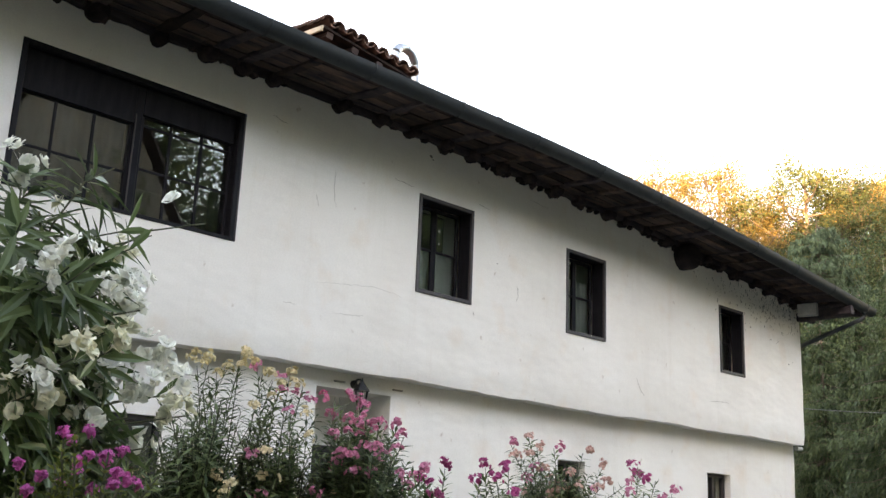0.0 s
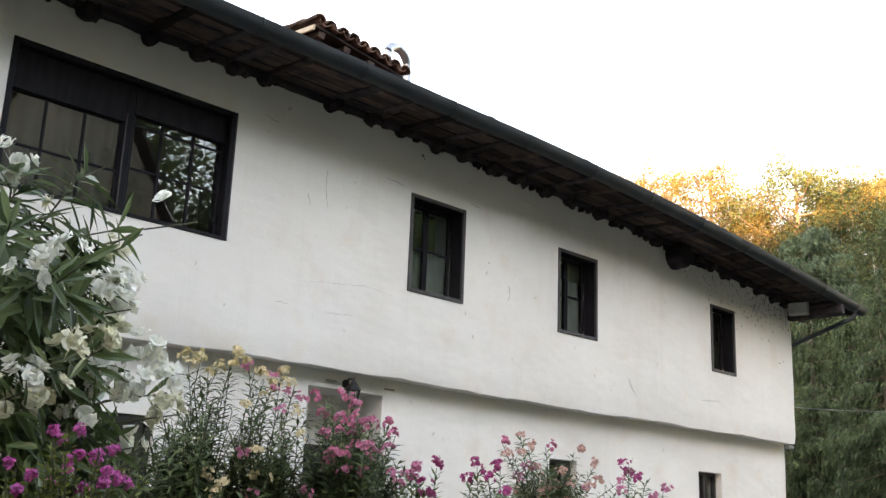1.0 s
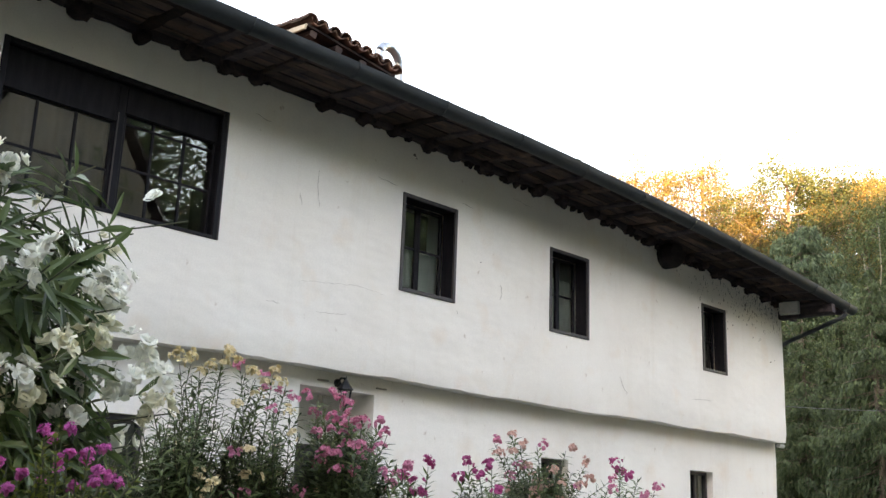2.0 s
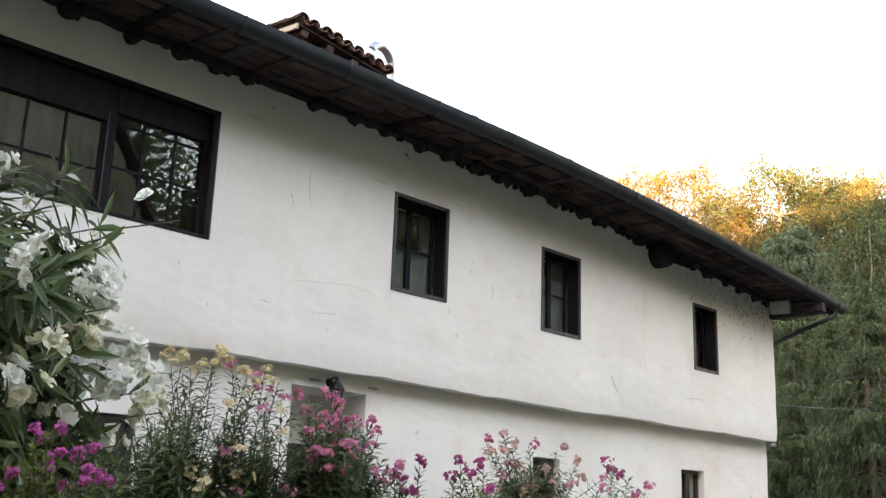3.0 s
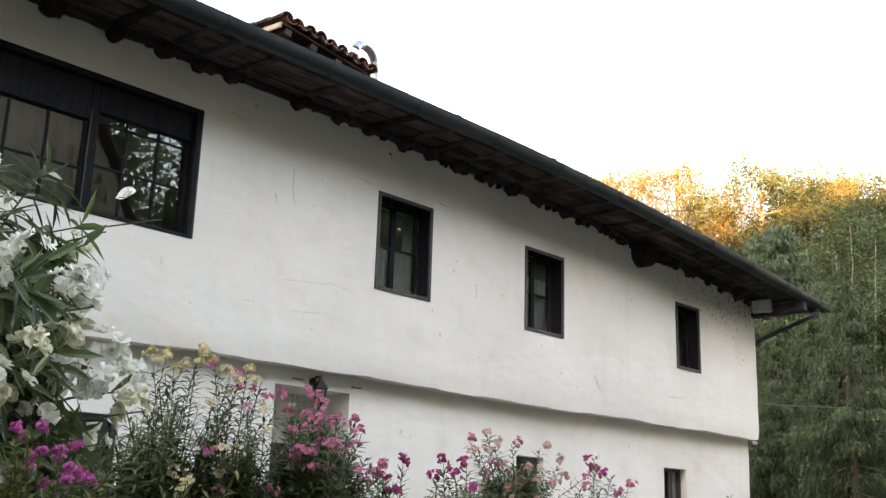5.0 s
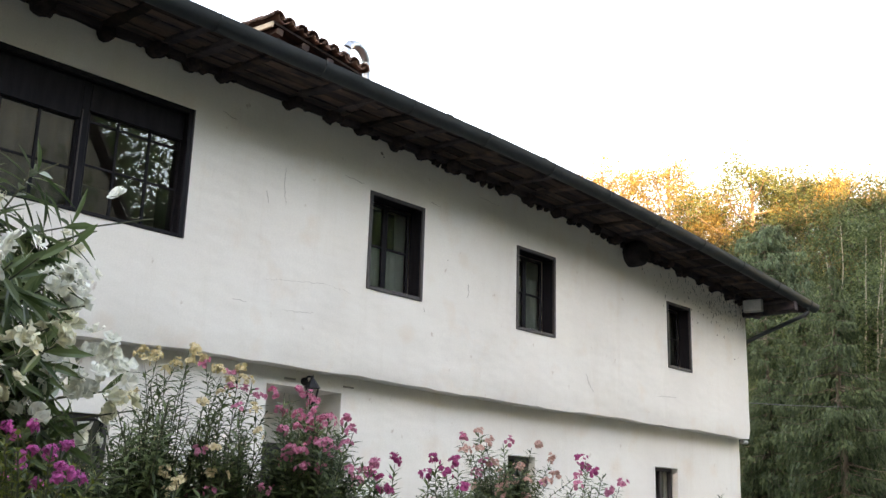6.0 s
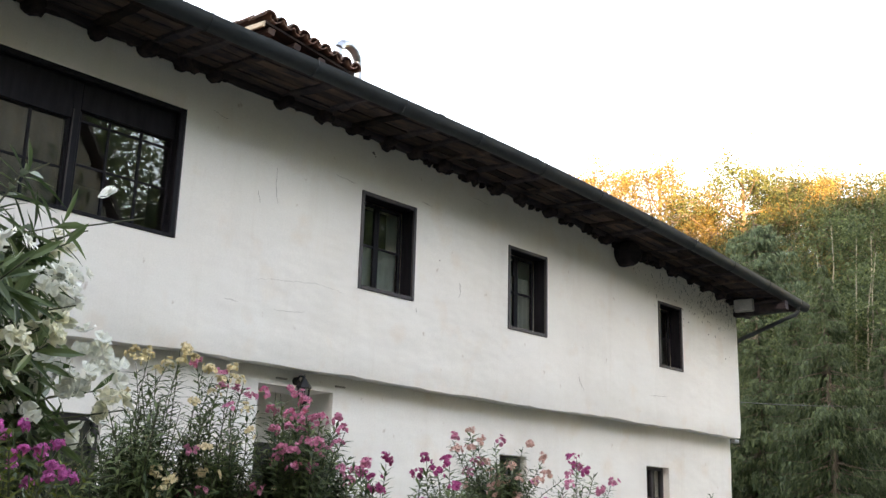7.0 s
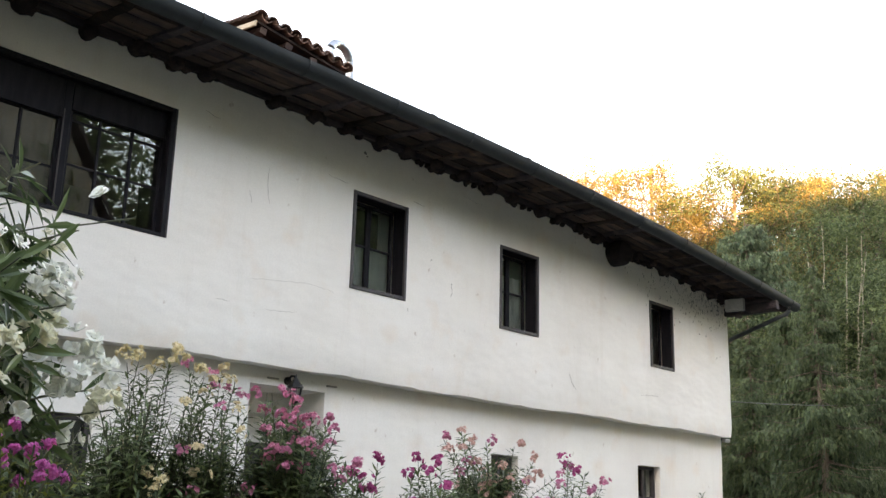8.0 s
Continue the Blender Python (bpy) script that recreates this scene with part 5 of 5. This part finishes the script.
def planted(ob, places):
    """First place for the tree itself, the others for copies of it."""
    first = True
    for x, y, turn, s in places:
        if first:
            stand(ob, x, y, turn, s)
            first = False
        else:
            c = copy_thing(ob, pose(x, y, 0, 0, 0, turn))
            c.scale = (s, s, s)


gold = broad_tree("tree", "tall tree with thin crown, late-sun gold put into its leaf colour", 15.2, 3.2, 3, LEAF_SUNGOLD, 40000, 0.041, 0.40, 0.78, 30)
planted(gold, [(33.5, 14.5, 20, 1.124), (34.8, 12.2, 130, 1.124), (31.8, 17.0, 250, 1.091), (37.4, 6.2, 300, 1.004), (39.5, 14.0, 70, 1.135), (34.0, 16.6, 200, 1.091), (36.5, 11.0, 10, 1.036), (38.5, 9.0, 280, 1.091), (41.0, 7.8, 150, 1.142), (41.8, 5.0, 30, 1.153)])
green = broad_tree("tree", "tall broad-leaved tree with open green crown", 16.2, 3.4, 8, LEAF_WOOD, 38000, 0.048, 0.34, 0.80, 32)
planted(green, [(36.0, 9.2, 0, 1.038), (37.2, 7.6, 110, 0.986), (38.6, 4.4, 200, 0.954), (38.4, 2.4, 290, 0.933), (41.0, 10.5, 60, 1.039), (42.0, 6.0, 160, 1.007), (42.5, 1.5, 10, 0.996), (36.6, 4.6, 80, 0.890)])
full = broad_tree("tree", "leafy dark green tree with low branches", 8.6, 2.7, 15, LEAF_WOOD, 20000, 0.055, 0.08, 0.72, 26)
planted(full, [(29.0, 2.6, 120, 0.96), (29.5, 4.6, 0, 0.90), (30.4, 2.0, 90, 1.08), (30.6, -0.4, 200, 1.0), (31.8, 6.5, 300, 1.0), (28.5, 7.6, 30, 0.95), (33.0, 3.4, 150, 1.2), (33.5, 0.5, 250, 1.2), (34.0, 7.7, 70, 1.1), (35.0, 5.6, 190, 1.25), (36.5, 8.6, 310, 1.2)])
fir = conifer("conifer", "dark green spruce with drooping fringed boughs", 8.0, 2.3, 5, LEAF_FIR)
planted(fir, [(22.93, 1.12, 0, 0.92), (24.32, 3.43, 140, 0.84), (26.6, 1.1, 60, 0.82), (23.3, 5.2, 300, 0.82), (26.2, 3.2, 220, 0.95)])
pine = conifer("conifer", "tall blue-green pine with soft dense boughs", 12.0, 2.9, 19, LEAF_PINE, 0.40, 0.030, 0.42)
planted(pine, [(30.2, 6.1, 0, 0.93), (31.6, 8.2, 80, 0.88)])
# unseen trees behind the camera: some mirrored in panes, others added to block sky
back = broad_tree("tree", "broad tree across the yard, out of view", 10.5, 3.2, 27, LEAF_WOOD, 16000, 0.105, 0.06, 1.0, 30)
planted(back, [(10.5, -21.0, 0, 1.6), (15.5, -25.0, 100, 1.38), (22.0, -22.5, 200, 1.7), (27.0, -24.0, 300, 1.9), (31.5, -22.0, 20, 1.75), (36.0, -23.0, 50, 1.75), (42.0, -25.0, 150, 1.9), (50.0, -22.0, 250, 1.9), (33.5, -12.0, 15, 1.3), (38.5, -14.5, 140, 1.4), (30.0, -15.0, 240, 1.3),
               # added row on the left, unseen, that dims low sky light on the wall
               (4.0, -22.0, 80, 1.6), (-2.5, -20.0, 190, 1.5), (-8.5, -16.5, 260, 1.5), (-13.0, -11.5, 30, 1.4), (-15.0, -5.5, 120, 1.3), (-16.5, 0.5, 210, 1.3)])
# unseen low trees added to darken what the panes mirror
planted(copy_thing(full, pose(0, 0, 0)), [(11.5, -18.0, 170, 1.42), (13.8, -19.0, 10, 1.3), (10.0, -21.5, 100, 1.3), (16.8, -20.0, 200, 1.4), (20.0, -19.5, 300, 1.4)])


def slender_tree():
    """A thin tree of several pale, bare stems with light leafy sprays."""
    r = random.Random(77)
    t = thing("tree", (27.9, 2.75, 0), "slender tree with several pale bare stems", "tree", "trees behind the house")
    centres = []
    for k in range(5):
        g = r.uniform(0, 6.28)
        top = Vector((math.cos(g) * r.uniform(0.5, 1.3), math.sin(g) * r.uniform(0.5, 1.3), r.uniform(8.2, 9.6)))
        bm = bmesh.new()
        pts = [Vector((0.1 * math.cos(g), 0.1 * math.sin(g), 0)).lerp(top, u / 8) + Vector((r.gauss(0, 0.05), r.gauss(0, 0.05), 0)) for u in range(9)]
        tube(bm, pts, [0.044 - 0.004 * u for u in range(9)], 7)
        part("stem", bm, PALEBARK, t, smooth=60)
        for u in (3, 4, 5, 6, 7, 8, 8):
            for _ in range(2):
                centres.append(tuple(pts[u] + Vector((r.gauss(0, 0.4), r.gauss(0, 0.4), r.uniform(-0.1, 0.5)))))
    v, f = leaf_cloud(centres, [0.5] * len(centres), 8000, 0.048, 5)
    part("crown", pieces("crown", v, f, LEAF_WOOD), LEAF_WOOD, t)["kind"] = "stuff"


slender_tree()


def neighbour():
    """The steep gable across the yard, known only from its reflection in the wide window."""
    x, y, apex, half, low = 9.4, -14.0, 13.0, 4.06, 6.5
    n = thing("neighbouring_house", (x, y - 4, 0), "steep-gabled grey rendered house across the yard", "house")
    bm = bmesh.new()
    front = [bm.verts.new((a, 4, b)) for a, b in ((-half + 0.3, -0.1), (half - 0.3, -0.1), (half - 0.3, low), (0, apex - 0.4), (-half + 0.3, low))]
    f0 = bm.faces.new(front)
    g = bmesh.ops.extrude_face_region(bm, geom=[f0])
    for v in g["geom"]:
        if isinstance(v, bmesh.types.BMVert):
            v.co.y -= 8
    bmesh.ops.recalc_face_normals(bm, faces=bm.faces)
    part("wall", bm, RENDER, n, "grey rendered wall")
    for sx in (-1, 1):
        rm = bmesh.new()
        pts = [(0, apex), (sx * half, low - 0.1), (sx * half, low - 0.25), (0, apex - 0.15)]
        a = [rm.verts.new((px, 4.3, pz)) for px, pz in pts]
        b = [rm.verts.new((px, -4.3, pz)) for px, pz in pts]
        rm.faces.new(a)
        rm.faces.new(b[::-1])
        for k in range(4):
            rm.faces.new((a[k], b[k], b[(k + 1) % 4], a[(k + 1) % 4]))
        bmesh.ops.recalc_face_normals(rm, faces=rm.faces)
        part("roof_side", rm, TIMBER, n, "dark clay-tiled roof slope")


neighbour()
